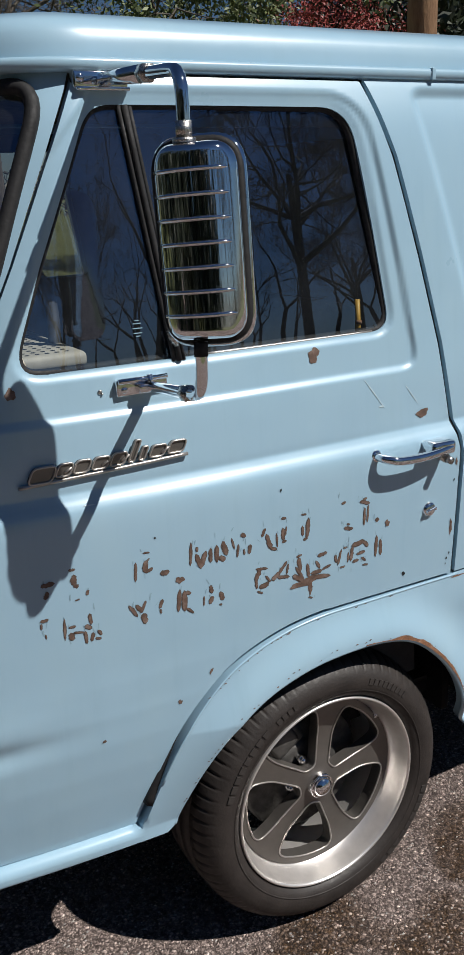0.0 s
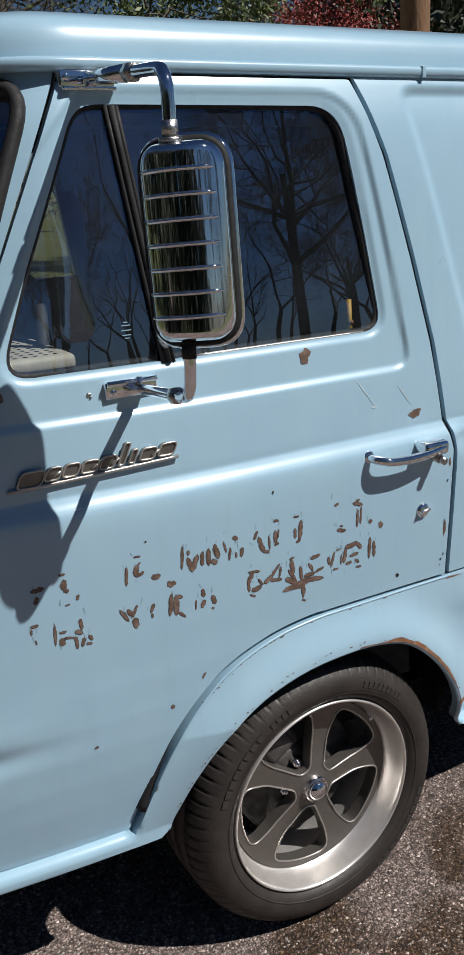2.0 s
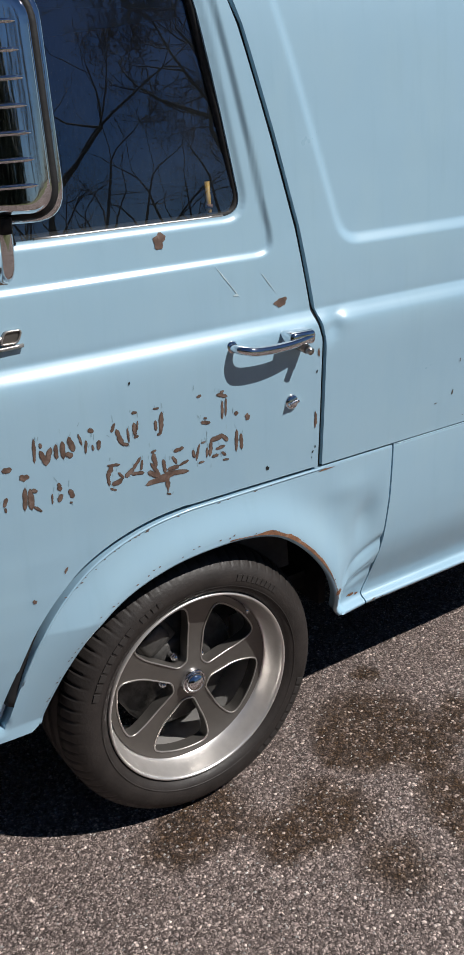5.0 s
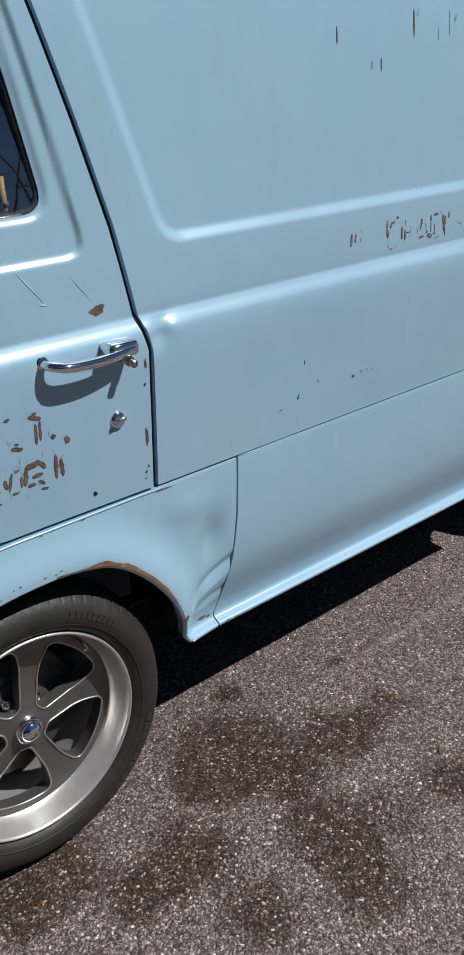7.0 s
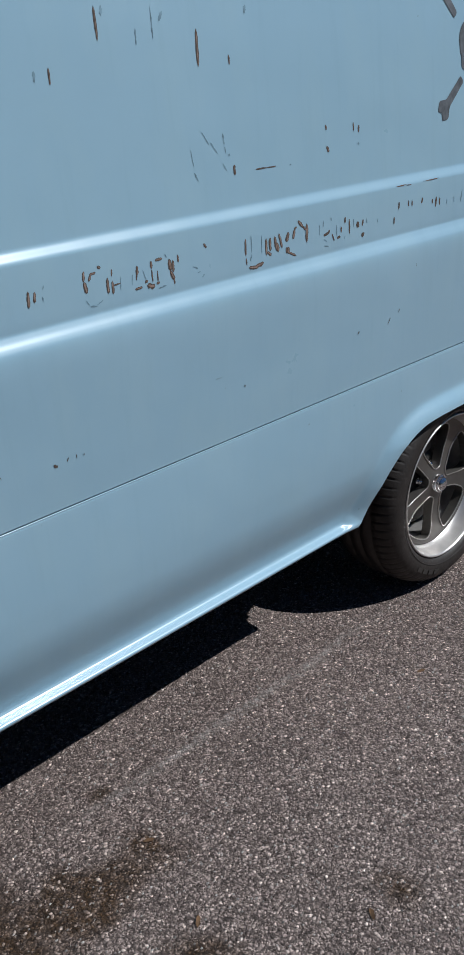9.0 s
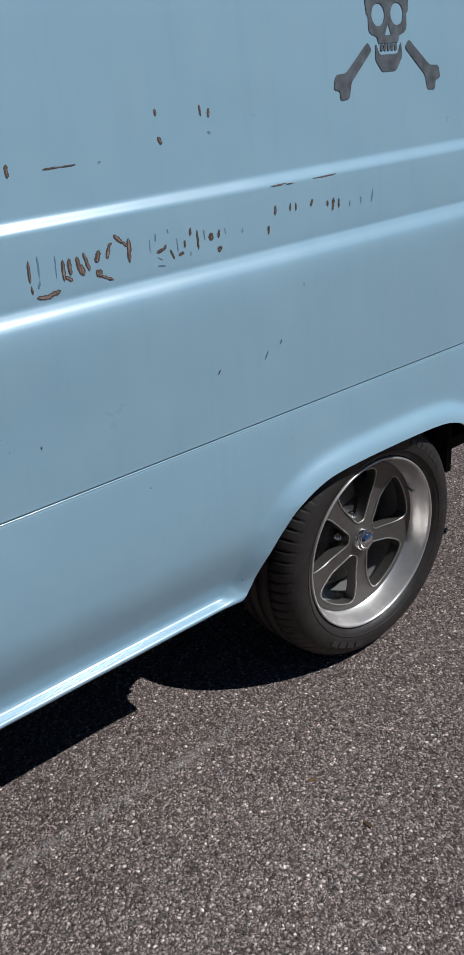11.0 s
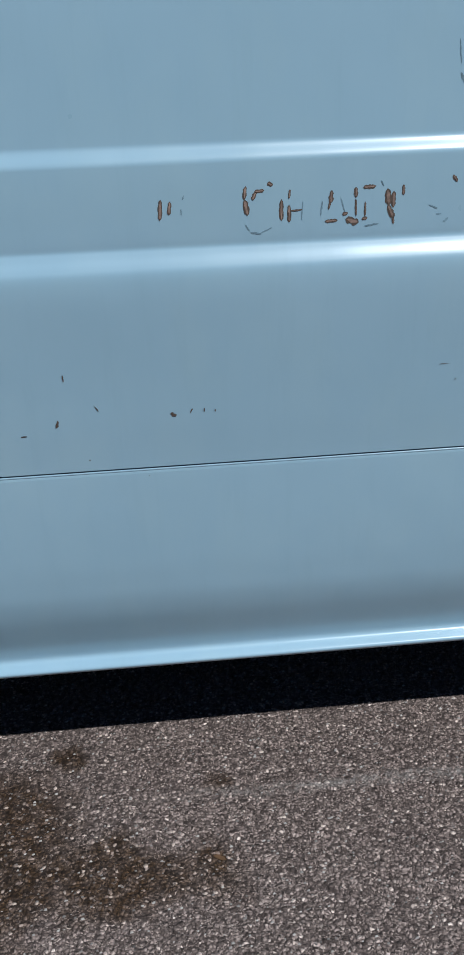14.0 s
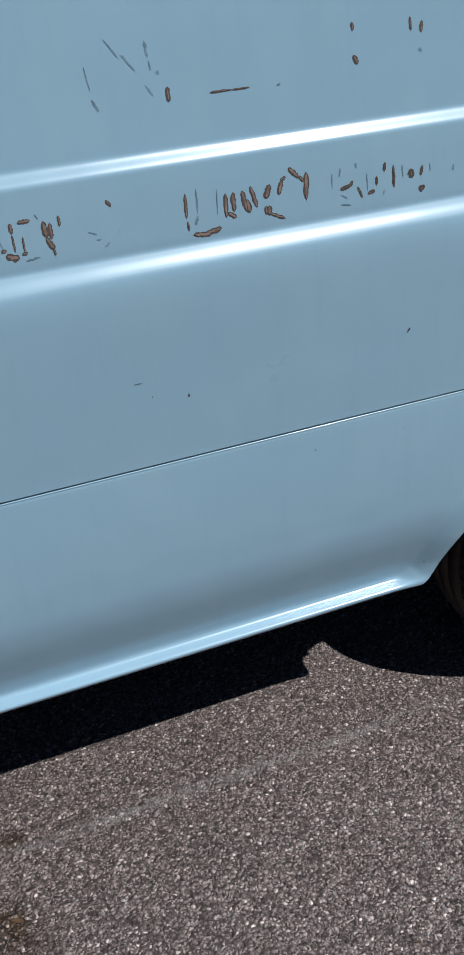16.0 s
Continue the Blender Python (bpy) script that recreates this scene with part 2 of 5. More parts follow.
SCUFF = simple("pale_scuffed_paint", (0.50, 0.62, 0.67), 0.5, 0.0, 0.12, 60.0)
GLASS = glass_material((0.60, 0.64, 0.64), "door_glass")
BARK = bark_material("grey_bark", (0.045, 0.038, 0.03), (0.13, 0.11, 0.09))
POLE_WOOD = bark_material("weathered_pole_wood", (0.16, 0.085, 0.045), (0.36, 0.22, 0.12))
IVY = leaf_material("ivy_leaves", (0.03, 0.05, 0.015), (0.16, 0.19, 0.07))
PINE = leaf_material("pine_needles", (0.008, 0.014, 0.008), (0.035, 0.048, 0.022))
BUDS = leaf_material("red_spring_buds", (0.14, 0.02, 0.02), (0.34, 0.06, 0.05))
LEAF = simple("dry_leaf", (0.12, 0.065, 0.03), 0.8, 0.0, 0.4, 50.0)


# ---- mesh helpers ----
def mesh_of(name, verts, faces, smooth=True):
    me = bpy.data.meshes.new(name)
    me.from_pydata([tuple(v) for v in verts], [], [tuple(f) for f in faces])
    me.validate()
    me.update()
    if smooth:
        me.polygons.foreach_set("use_smooth", [True] * len(me.polygons))
    return me


def part(name, geometry, material, parent, label="", smooth=True):
    verts, faces = geometry
    ob = new(name, mesh_of(name, verts, faces, smooth))
    ob.data.materials.append(material)
    ob.parent = parent
    if label:
        tagged(ob, label)
    return ob


def thing(name, label, category, group="", at=(0, 0, 0)):
    ob = new(name)
    ob.location = at
    return tagged(ob, label, category, group)


def join(*geos):
    verts, faces = [], []
    for v, f in geos:
        k = len(verts)
        verts += [tuple(p) for p in v]
        faces += [tuple(i + k for i in q) for q in f]
    return verts, faces


def moved(geo, m):
    return [tuple(m @ Vector(v)) for v in geo[0]], geo[1]


def tube(points, radii, sides=10, closed=False, caps=True):
    pts = [Vector(p) for p in points]
    n = len(pts)
    radii = [radii] * n if isinstance(radii, (int, float)) else radii
    verts, faces, ref = [], [], None
    for i, p in enumerate(pts):
        a, b = (pts[(i - 1) % n], pts[(i + 1) % n]) if closed else (pts[max(i - 1, 0)], pts[min(i + 1, n - 1)])
        t = (b - a).normalized() if (b - a).length > 1e-9 else Vector((0, 0, 1))
        if ref is None:
            ref = t.orthogonal()
        ref = (ref - t * ref.dot(t)).normalized()
        other = t.cross(ref)
        for k in range(sides):
            w = 2 * math.pi * k / sides
            verts.append(p + radii[i] * (math.cos(w) * ref + math.sin(w) * other))
    for i in range(n if closed else n - 1):
        j = (i + 1) % n
        for k in range(sides):
            l = (k + 1) % sides
            faces.append((i * sides + k, i * sides + l, j * sides + l, j * sides + k))
    if caps and not closed:
        faces.append(tuple(range(sides))[::-1])
        faces.append(tuple((n - 1) * sides + k for k in range(sides)))
    return verts, faces


def lathe(profile, steps=96, ends=False):
    """profile: (radius, y); turned about the y axis."""
    verts, faces, n = [], [], len(profile)
    for s in range(steps):
        a = 2 * math.pi * s / steps
        verts += [(r * math.cos(a), y, r * math.sin(a)) for r, y in profile]
    for s in range(steps):
        q = (s + 1) % steps
        for k in range(n - 1):
            faces.append((s * n + k, s * n + k + 1, q * n + k + 1, q * n + k))
    if ends:
        faces.append(tuple(s * n for s in range(steps)))
        faces.append(tuple(s * n + n - 1 for s in range(steps))[::-1])
    return verts, faces


def box(x0, y0, z0, x1, y1, z1, bevel=0.006):
    bm = bmesh.new()
    bmesh.ops.create_cube(bm, size=1.0)
    for v in bm.verts:
        v.co = Vector(((x0 + x1) / 2 + v.co.x * (x1 - x0), (y0 + y1) / 2 + v.co.y * (y1 - y0), (z0 + z1) / 2 + v.co.z * (z1 - z0)))
    if bevel:
        bmesh.ops.bevel(bm, geom=bm.edges[:], offset=bevel, segments=3, affect="EDGES", profile=0.5)
    bm.verts.index_update()
    geo = [tuple(v.co) for v in bm.verts], [tuple(v.index for v in f.verts) for f in bm.faces]
    bm.free()
    return geo


def rounded(points, radii, steps=7):
    """A closed outline whose corners are rounded off by the given lengths."""
    out, n = [], len(points)
    for i in range(n):
        p, a, b = (np.array(points[k % n], float) for k in (i, i - 1, i + 1))
        r = radii if isinstance(radii, (int, float)) else radii[i]
        if r <= 0:
            out.append(tuple(p))
            continue
        da, db = (a - p) / np.linalg.norm(a - p), (b - p) / np.linalg.norm(b - p)
        s, e = p + da * r, p + db * r
        for k in range(steps + 1):
            t = k / steps
            out.append(tuple((1 - t) ** 2 * s + 2 * t * (1 - t) * p + t * t * e))
    return out


def smooth_line(points, per=8):
    """Catmull-Rom through open points."""
    p = [np.array(q, float) for q in points]
    p = [2 * p[0] - p[1], *p, 2 * p[-1] - p[-2]]
    out = []
    for i in range(1, len(p) - 2):
        for k in range(per):
            t = k / per
            out.append(tuple(0.5 * (2 * p[i] + (p[i + 1] - p[i - 1]) * t + (2 * p[i - 1] - 5 * p[i] + 4 * p[i + 1] - p[i + 2]) * t * t
                                    + (3 * p[i] - p[i - 1] - 3 * p[i + 1] + p[i + 2]) * t ** 3)))
    out.append(tuple(p[-2]))
    return out


def inside(poly, x, z):
    poly = np.array(poly)
    res = np.zeros(x.shape, bool)
    for (x0, z0), (x1, z1) in zip(poly, np.roll(poly, -1, 0)):
        if z0 != z1:
            res ^= ((z0 > z) != (z1 > z)) & (x < (x1 - x0) * (z - z0) / (z1 - z0) + x0)
    return res


def nearest(line, x, z, closed=True):
    """The distance to an outline and the nearest point on it."""
    a = np.array(line, float)
    b = np.roll(a, -1, 0) if closed else a[1:]
    a = a if closed else a[:-1]
    best, bx, bz = np.full(x.shape, 1e9), x.copy(), z.copy()
    for (x0, z0), (x1, z1) in zip(a, b):
        l2 = (x1 - x0) ** 2 + (z1 - z0) ** 2
        if l2 < 1e-14:
            continue
        t = np.clip(((x - x0) * (x1 - x0) + (z - z0) * (z1 - z0)) / l2, 0, 1)
        px, pz = x0 + t * (x1 - x0), z0 + t * (z1 - z0)
        d = np.hypot(x - px, z - pz)
        m = d < best
        best, bx, bz = np.where(m, d, best), np.where(m, px, bx), np.where(m, pz, bz)
    return best, bx, bz


def patch(outline, holes, xs, zs, surface, flange=0.014, push=(0, 1, 0)):
    """A sheet over the outline (less the holes), laid on surface(u, z), its edges turned in by a flange."""
    xs, zs = np.array(xs), np.array(zs)
    cx, cz = np.meshgrid((xs[1:] + xs[:-1]) / 2, (zs[1:] + zs[:-1]) / 2, indexing="ij")
    keep = inside(outline, cx, cz)
    for h in holes:
        keep &= ~inside(h, cx, cz)
    gx, gz = np.meshgrid(xs, zs, indexing="ij")
    pad = np.pad(keep, 1)
    around = np.stack([pad[:-1, :-1], pad[1:, :-1], pad[:-1, 1:], pad[1:, 1:]])
    used, edge = around.any(0), around.any(0) & ~around.all(0)
    ex, ez = gx[edge], gz[edge]
    best, bx, bz = nearest(outline, ex, ez)
    for h in holes:
        d, hx, hz = nearest(h, ex, ez)
        m = d < best
        best, bx, bz = np.where(m, d, best), np.where(m, hx, bx), np.where(m, hz, bz)
    gx[edge], gz[edge] = bx, bz
    index = np.full(used.shape, -1)
    index[used] = np.arange(used.sum())
    px, py, pz = surface(gx[used], gz[used])
    verts = np.stack([px, py, pz], 1).tolist()
    i, j = np.nonzero(keep)
    quads = np.stack([index[i, j], index[i + 1, j], index[i + 1, j + 1], index[i, j + 1]], 1).tolist()
    if flange:
        count = {}
        for q in quads:
            for k in range(4):
                e = (q[k], q[(k + 1) % 4])
                if (e[1], e[0]) in count:
                    count.pop((e[1], e[0]))
                else:
                    count[e] = 1
        twin = {}
        for a, b in list(count):
            for v in (a, b):
                if v not in twin:
                    p = verts[v]
                    twin[v] = len(verts)
                    verts.append(list(p))
                    verts.append([p[k] + push[k] * flange for k in range(3)])
            quads.append([twin[b], twin[a], twin[a] + 1, twin[b] + 1])
    return verts, quads


def grid_lines(lo, hi, step, fine=(), fine_step=0.0025, reach=0.03):
    """Grid lines from lo to hi, closer together near the values in fine."""
    out, v = [lo], lo
    while v < hi:
        near_it = any(abs(v - f) < reach for f in fine)
        v += fine_step if near_it else step
        out.append(min(v, hi))
    return out


# ---- the ground ----
def make_ground():
    xs = [-400, -60, -12, -4, -1.5, 3.5, 6, 14, 60, 400]
    ys = [-400, -60, -12, -4, -1.8, 1.8, 4, 12, 60, 400]
    verts = [(x, y, 0.0) for x in xs for y in ys]
    n = len(ys)
    faces = [(i * n + j, (i + 1) * n + j, (i + 1) * n + j + 1, i * n + j + 1) for i in range(len(xs) - 1) for j in range(n - 1)]
    ob = part("ground", (verts, faces), ASPHALT, None, smooth=False)
    tagged(ob, "sunlit worn asphalt drive with brown oil stains, lawn beyond", "ground", kind="structure")


make_ground()

# ---- the van: u runs along its side (front wheel at 0, rear wheel at 2.286), z up ----
WB, HUB, REAR, FAR, ROOF_Z = 2.286, 0.3225, 3.12, 1.62, 1.79
UPPER = smooth_line([(0.70, -0.012), (0.775, -0.014), (0.85, -0.018), (0.93, -0.022), (1.00, -0.0250), (1.045, -0.0262), (1.072, -0.0258), (1.090, -0.0236), (1.100, -0.0190), (1.1095, -0.0126), (1.117, -0.0083),
                     (1.1205, -0.0066), (1.125, -0.0063), (1.14, -0.0066), (1.20, -0.0055), (1.25, -0.003), (1.35, 0.0035), (1.45, 0.010), (1.60, 0.022), (1.70, 0.036), (1.76, 0.055), (1.80, 0.075)], 6)
LOWER = smooth_line([(0.30, 0.050), (0.334, 0.036), (0.340, 0.0300), (0.345, 0.0240), (0.350, 0.0195), (0.3545, 0.0175), (0.358, 0.0190), (0.361, 0.0240), (0.364, 0.0305), (0.367, 0.0352), (0.372, 0.0382), (0.379, 0.0378), (0.39, 0.0345), (0.41, 0.0275), (0.44, 0.0165), (0.48, 0.0030),
                     (0.52, -0.0060), (0.56, -0.0100), (0.60, -0.0125), (0.66, -0.0140), (0.72, -0.0140), (0.775, -0.0128), (0.80, -0.0115)], 6)
ARCH_TOP = smooth_line([(-0.437, 0.399), (-0.396, 0.502), (-0.342, 0.606), (-0.270, 0.686), (-0.203, 0.729), (-0.12, 0.757), (-0.035, 0.769), (0.06, 0.771), (0.335, 0.770)])
FRONT_LIP = smooth_line([(-0.368, 0.386), (-0.354, 0.425), (-0.311, 0.508), (-0.254, 0.583), (-0.177, 0.638), (-0.075, 0.671), (0.03, 0.681), (0.12, 0.676), (0.20, 0.652), (0.275, 0.592),
                         (0.335, 0.512), (0.362, 0.44), (0.380, 0.390), (0.405, 0.358)])
REAR_LIP = smooth_line([(1.852, 0.350), (1.872, 0.372), (1.905, 0.440), (1.945, 0.503), (1.99, 0.552), (2.055, 0.583), (2.13, 0.596), (2.30, 0.600), (2.47, 0.596), (2.545, 0.583), (2.61, 0.552),
                        (2.655, 0.503), (2.695, 0.440), (2.728, 0.372), (2.748, 0.350)])
GAP = [(0.322, 0.776), (0.3235, 1.00), (0.325, 1.06), (0.318, 1.085), (0.308, 1.123), (0.275, 1.287), (0.227, 1.462), (0.173, 1.645), (0.121, 1.776)]
STAMP = rounded([(-0.90, 1.237), (0.2265, 1.237), (0.160, 1.545), (0.112, 1.758), (-0.42, 1.760), (-0.90, 0.80 + 0.44)], [0, 0.05, 0, 0.085, 0, 0])
PANEL = rounded([(0.384, 1.235), (3.02, 1.235), (3.02, 1.772), (0.213, 1.772)], [0.055, 0.05, 0.05, 0.055])
OPENING = rounded([(-0.600, 1.321), (0.158, 1.322), (0.126, 1.500), (0.082, 1.731), (-0.424, 1.733), (-0.535, 1.490)], [0.060, 0.045, 0.0, 0.060, 0.045, 0.0])
Z_FINE = (0.36, 0.775, 1.10, 1.24)


def step(t):
    t = np.clip(t, 0, 1)
    return t * t * (3 - 2 * t)


def recess(outline, u, z, depth, width, side=None):
    d, _, at_z = nearest(outline, u, z)
    if side:
        width = np.interp(at_z, [1.24, 1.30], [width, side])
    return depth * step(np.where(inside(outline, u, z), d, 0) / width)


def flare(lip, u, z, out, width):
    d, _, _ = nearest(lip, u, z, closed=False)
    return -out * np.exp(-(d / width) ** 2)


def dent(u, z, cu, cz, wu, wz, depth, slant=0.0):
    du, dz = u - cu, z - cz
    return depth * np.exp(-((du / wu) ** 2) - (((dz - slant * du) / wz) ** 2))


def bend(u, y, z):
    """Turns the side round the front corner into the nose, which leans back above the belt."""
    corner = np.interp(z, [0.9, 1.2, 1.76], [-0.80, -0.605, -0.40])
    r = 0.30
    a = np.clip((corner - u) / r, 0, radians(80))
    rest = np.clip(corner - u - r * radians(80), 0, None)
    x = np.where(u < corner, corner - (r - y) * np.sin(a) - rest * math.cos(radians(80)), u)
    yy = np.where(u < corner, r - (r - y) * np.cos(a) + rest * math.sin(radians(80)), y)
    return x, yy, z


def upper_y(z):
    return np.interp(z, [p[0] for p in UPPER], [p[1] for p in UPPER])


def lower_y(z):
    return np.interp(z, [p[0] for p in LOWER], [p[1] for p in LOWER])


def taper(u):
    return 0.10 * np.clip(-0.15 - u, 0, None) ** 2


def door_side(u, z):
    y = upper_y(np.maximum(z, 0.70)) + taper(u)
    y = y + np.interp(z, [0.40, 0.50, 0.56, 0.62, 0.68, 0.75], [0.046, 0.026, 0.0155, 0.0075, 0.0025, 0.0])
    y = y + recess(STAMP, u, z, 0.0075, 0.0165, 0.012) + dent(u, z, -0.78, 0.655, 0.15, 0.022, 0.009, 0.02) + dent(u, z, -0.78, 0.700, 0.15, 0.03, -0.004, 0.02) + recess(OPENING, u, z, 0.0, 0.01)
    d, _, _ = nearest(OPENING, u, z)
    y = y + 0.006 * step(1 - d / 0.016)
    return bend(u, y, z)


def quarter_side(u, z):
    y = upper_y(z) + recess(PANEL, u, z, 0.012, 0.026)
    y = y + dent(u, z, 0.352, 1.083, 0.020, 0.022, 0.010, 0.5) + dent(u, z, 0.375, 1.09, 0.04, 0.018, -0.003)
    y = y + dent(u, z, 0.75, 0.95, 0.22, 0.10, 0.0015) + dent(u, z, 1.6, 0.93, 0.3, 0.10, 0.0012)
    return bend(u, y, z)


def fender_side(u, z):
    y = lower_y(z) + taper(u)
    low = np.interp(u, [-0.47, -0.45, 0.36, 0.42], [0.0, 1.0, 1.0, 0.0])
    foot = np.where(u < 0, np.interp(z, [0.40, 0.60], [0.014, -0.012]), -0.012)
    y = y - low * (lower_y(z) - foot) * step((0.75 - z) / 0.1)
    y = y + flare(FRONT_LIP, u, z, 0.026, 0.060) * np.where(u < 0, np.interp(z, [0.40, 0.60], [0.0, 1.0]), np.interp(z, [0.39, 0.46], [0.35, 1.0]))
    sill = step((-0.425 - u) / 0.03)
    y = y * (1 - sill) + sill * (np.interp(z, [0.35, 0.366, 0.373, 0.388, 0.397, 0.406, 0.418], [0.050, 0.022, 0.015, 0.014, 0.018, 0.030, 0.075]) + taper(u))
    y = y + dent(u, z, 0.46, 0.605, 0.035, 0.05, 0.012, 0.4) + dent(u, z, 0.475, 0.515, 0.055, 0.012, 0.010, 0.45)
    y = y + dent(u, z, 0.46, 0.475, 0.05, 0.010, -0.006, 0.45) + dent(u, z, 0.47, 0.44, 0.05, 0.013, 0.007, 0.4) + dent(u, z, 0.40, 0.70, 0.06, 0.03, -0.003)
    seam = (u > 0.33) * step((z - 0.7655) / 0.006)
    return bend(u, y + 0.001 * seam, z)


def lower_side(u, z):
    y = lower_y(z)
    d, _, _ = nearest(REAR_LIP, u, z, closed=False)
    y = y + 0.001 * step((z - 0.7655) / 0.006)
    ramp = 0.046 - d
    ramp = 0.5 * (ramp + np.sqrt(ramp * ramp + 0.00006))
    edge = np.minimum(np.interp(z, [0.335, 0.350, 0.40, 0.46, 0.56, 0.62], [0.036, 0.014, 0.004, -0.018, -0.042, -0.044]), y)
    return bend(u, y + (edge - y) * np.tanh(ramp / 0.030), z)


def shifted(line, d):
    return [(u + d, z) for u, z in line]


van = thing("van", "pale blue vintage cargo van with faded chipped paint, parked on asphalt", "van")
door_outline = ([(-0.80, 0.410), (-0.443, 0.406)] + [(u - 0.005, z + 0.009) for u, z in ARCH_TOP[1:-14]] + [(u, z + 0.007) for u, z in ARCH_TOP[-14:-1]] + shifted(GAP, -0.0062)
                + [(-0.449, 1.776), (-0.584, 1.493), (-0.70, 1.27), (-0.80, 1.16)])
door = part("door", patch(door_outline, [OPENING], grid_lines(-0.82, 0.34, 0.006, (0.22, 0.15), 0.003, 0.025), grid_lines(0.39, 1.79, 0.006, (1.10, 1.24, 1.325), 0.0022, 0.028), door_side), PAINT, van,
            "closed pale blue front door with rust-worn lettering")
quarter_outline = shifted(GAP, 0.0058) + [(0.121, 1.79), (REAR, 1.79), (REAR, 0.7764), (0.3278, 0.7764)]
quarter = part("side_panel", patch(quarter_outline, [], grid_lines(0.10, REAR, 0.012, (0.26, 0.36), 0.005, 0.09), grid_lines(0.77, 1.80, 0.010, (0.775, 1.10, 1.24, 1.77), 0.0022, 0.03), quarter_side), PAINT, van,
               "pale blue pressed steel side panel with worn lettering")
fender_outline = ([(-1.05, 0.366), (-0.385, 0.374)] + FRONT_LIP + [(0.430, 0.348), (0.470, 0.345), (0.490, 0.352), (0.4925, 0.374), (0.505, 0.46), (0.520, 0.55), (0.530, 0.640), (0.5365, 0.7715), (0.335, 0.7715)]
                  + ARCH_TOP[::-1][1:] + [(-0.47, 0.415), (-1.05, 0.418)])
part("fender", patch(fender_outline, [], grid_lines(-1.06, 0.55, 0.005), grid_lines(0.34, 0.78, 0.004, (0.36, 0.77), 0.002, 0.012), fender_side, 0.030), PAINT, van, "pale blue fender with rusty wheel arch lip and dents")
lower_outline = ([(0.5415, 0.7727), (0.5350, 0.640), (0.5245, 0.55), (0.509, 0.46), (0.4965, 0.372), (0.495, 0.354), (0.499, 0.346), (0.520, 0.343)] + [(1.80, 0.343), (1.84, 0.344)] + REAR_LIP + [(2.80, 0.343), (REAR, 0.343), (REAR, 0.7727)])
part("lower_panel", patch(lower_outline, [], grid_lines(0.48, REAR, 0.010, (1.95, 2.30, 2.65), 0.005, 0.12), grid_lines(0.335, 0.78, 0.006, (0.36, 0.77), 0.002, 0.03), lower_side, 0.022), PAINT, van)

# nose and windscreen pillar, wrapped round the front corner
SCREEN = rounded([(-0.515, 1.762), (-0.668, 1.36), (-1.546, 1.36), (-1.400, 1.762)], [0.07, 0.07, 0.0, 0.0])


def nose_side(u, z):
    return bend(u, upper_y(np.maximum(z, 0.7)) + taper(np.maximum(u, -0.8)) + 0.004, z)


nose_outline = [(-0.453, 1.79), (-0.589, 1.493), (-0.705, 1.27), (-0.806, 1.16), (-0.806, 0.40), (-1.80, 0.40), (-1.80, 0.90), (-1.606, 1.20), (-1.400, 1.76), (-1.400, 1.79)]
part("nose", patch(nose_outline, [SCREEN], grid_lines(-1.82, -0.44, 0.012), grid_lines(0.39, 1.80, 0.012), nose_side), PAINT, van)
ring = [bend(np.array(u), upper_y(np.array(z)) + taper(max(u, -0.8)) + 0.004, np.array(z)) for u, z in SCREEN]
ring = [(float(a), float(b) - 0.004, float(c)) for a, b, c in ring]
screen_seal = part("windscreen_seal", tube(ring, 0.0125, 10, closed=True), SEAL, van, "thick black rubber windscreen seal")


def screen_side(u, z):
    x, y, z = bend(u, upper_y(z) + taper(np.maximum(u, -0.8)) + 0.012, z)
    return x, y, z


windscreen = part("windscreen", patch(SCREEN, [], grid_lines(-1.56, -0.50, 0.02), grid_lines(1.33, 1.77, 0.02), screen_side, 0.0), GLASS, van, "dark windscreen glass")

windscreen.visible_shadow = False

# rain gutter and roof, swept round the front corner
plan = [(REAR, 0.0)] + [(x, 0.0) for x in np.linspace(2.9, -0.40, 34)]
plan += [(-0.40 - 0.30 * math.sin(t), 0.30 - 0.30 * math.cos(t)) for t in np.linspace(0.08, radians(80), 18)]
plan += [(plan[-1][0] - 0.17 * k * math.cos(radians(80)), plan[-1][1] + 0.17 * k * math.sin(radians(80))) for k in (1, 2)]
plan[-1] = (plan[-1][0], 0.82)


def sweep(profile, path):
    """profile: (inward, z) carried along a plan line whose inner side is its right-hand normal."""
    verts, faces, n, m = [], [], len(profile), len(path)
    for i, (x, y) in enumerate(path):
        ax, ay = path[max(i - 1, 0)]
        bx, by = path[min(i + 1, m - 1)]
        l = math.hypot(bx - ax, by - ay)
        nx, ny = (by - ay) / l, -(bx - ax) / l
        for d, z in profile:
            verts.append((x + nx * d, y + ny * d, z))
    for i in range(m - 1):
        for k in range(n - 1):
            faces.append((i * n + k, (i + 1) * n + k, (i + 1) * n + k + 1, i * n + k + 1))
    return verts, faces


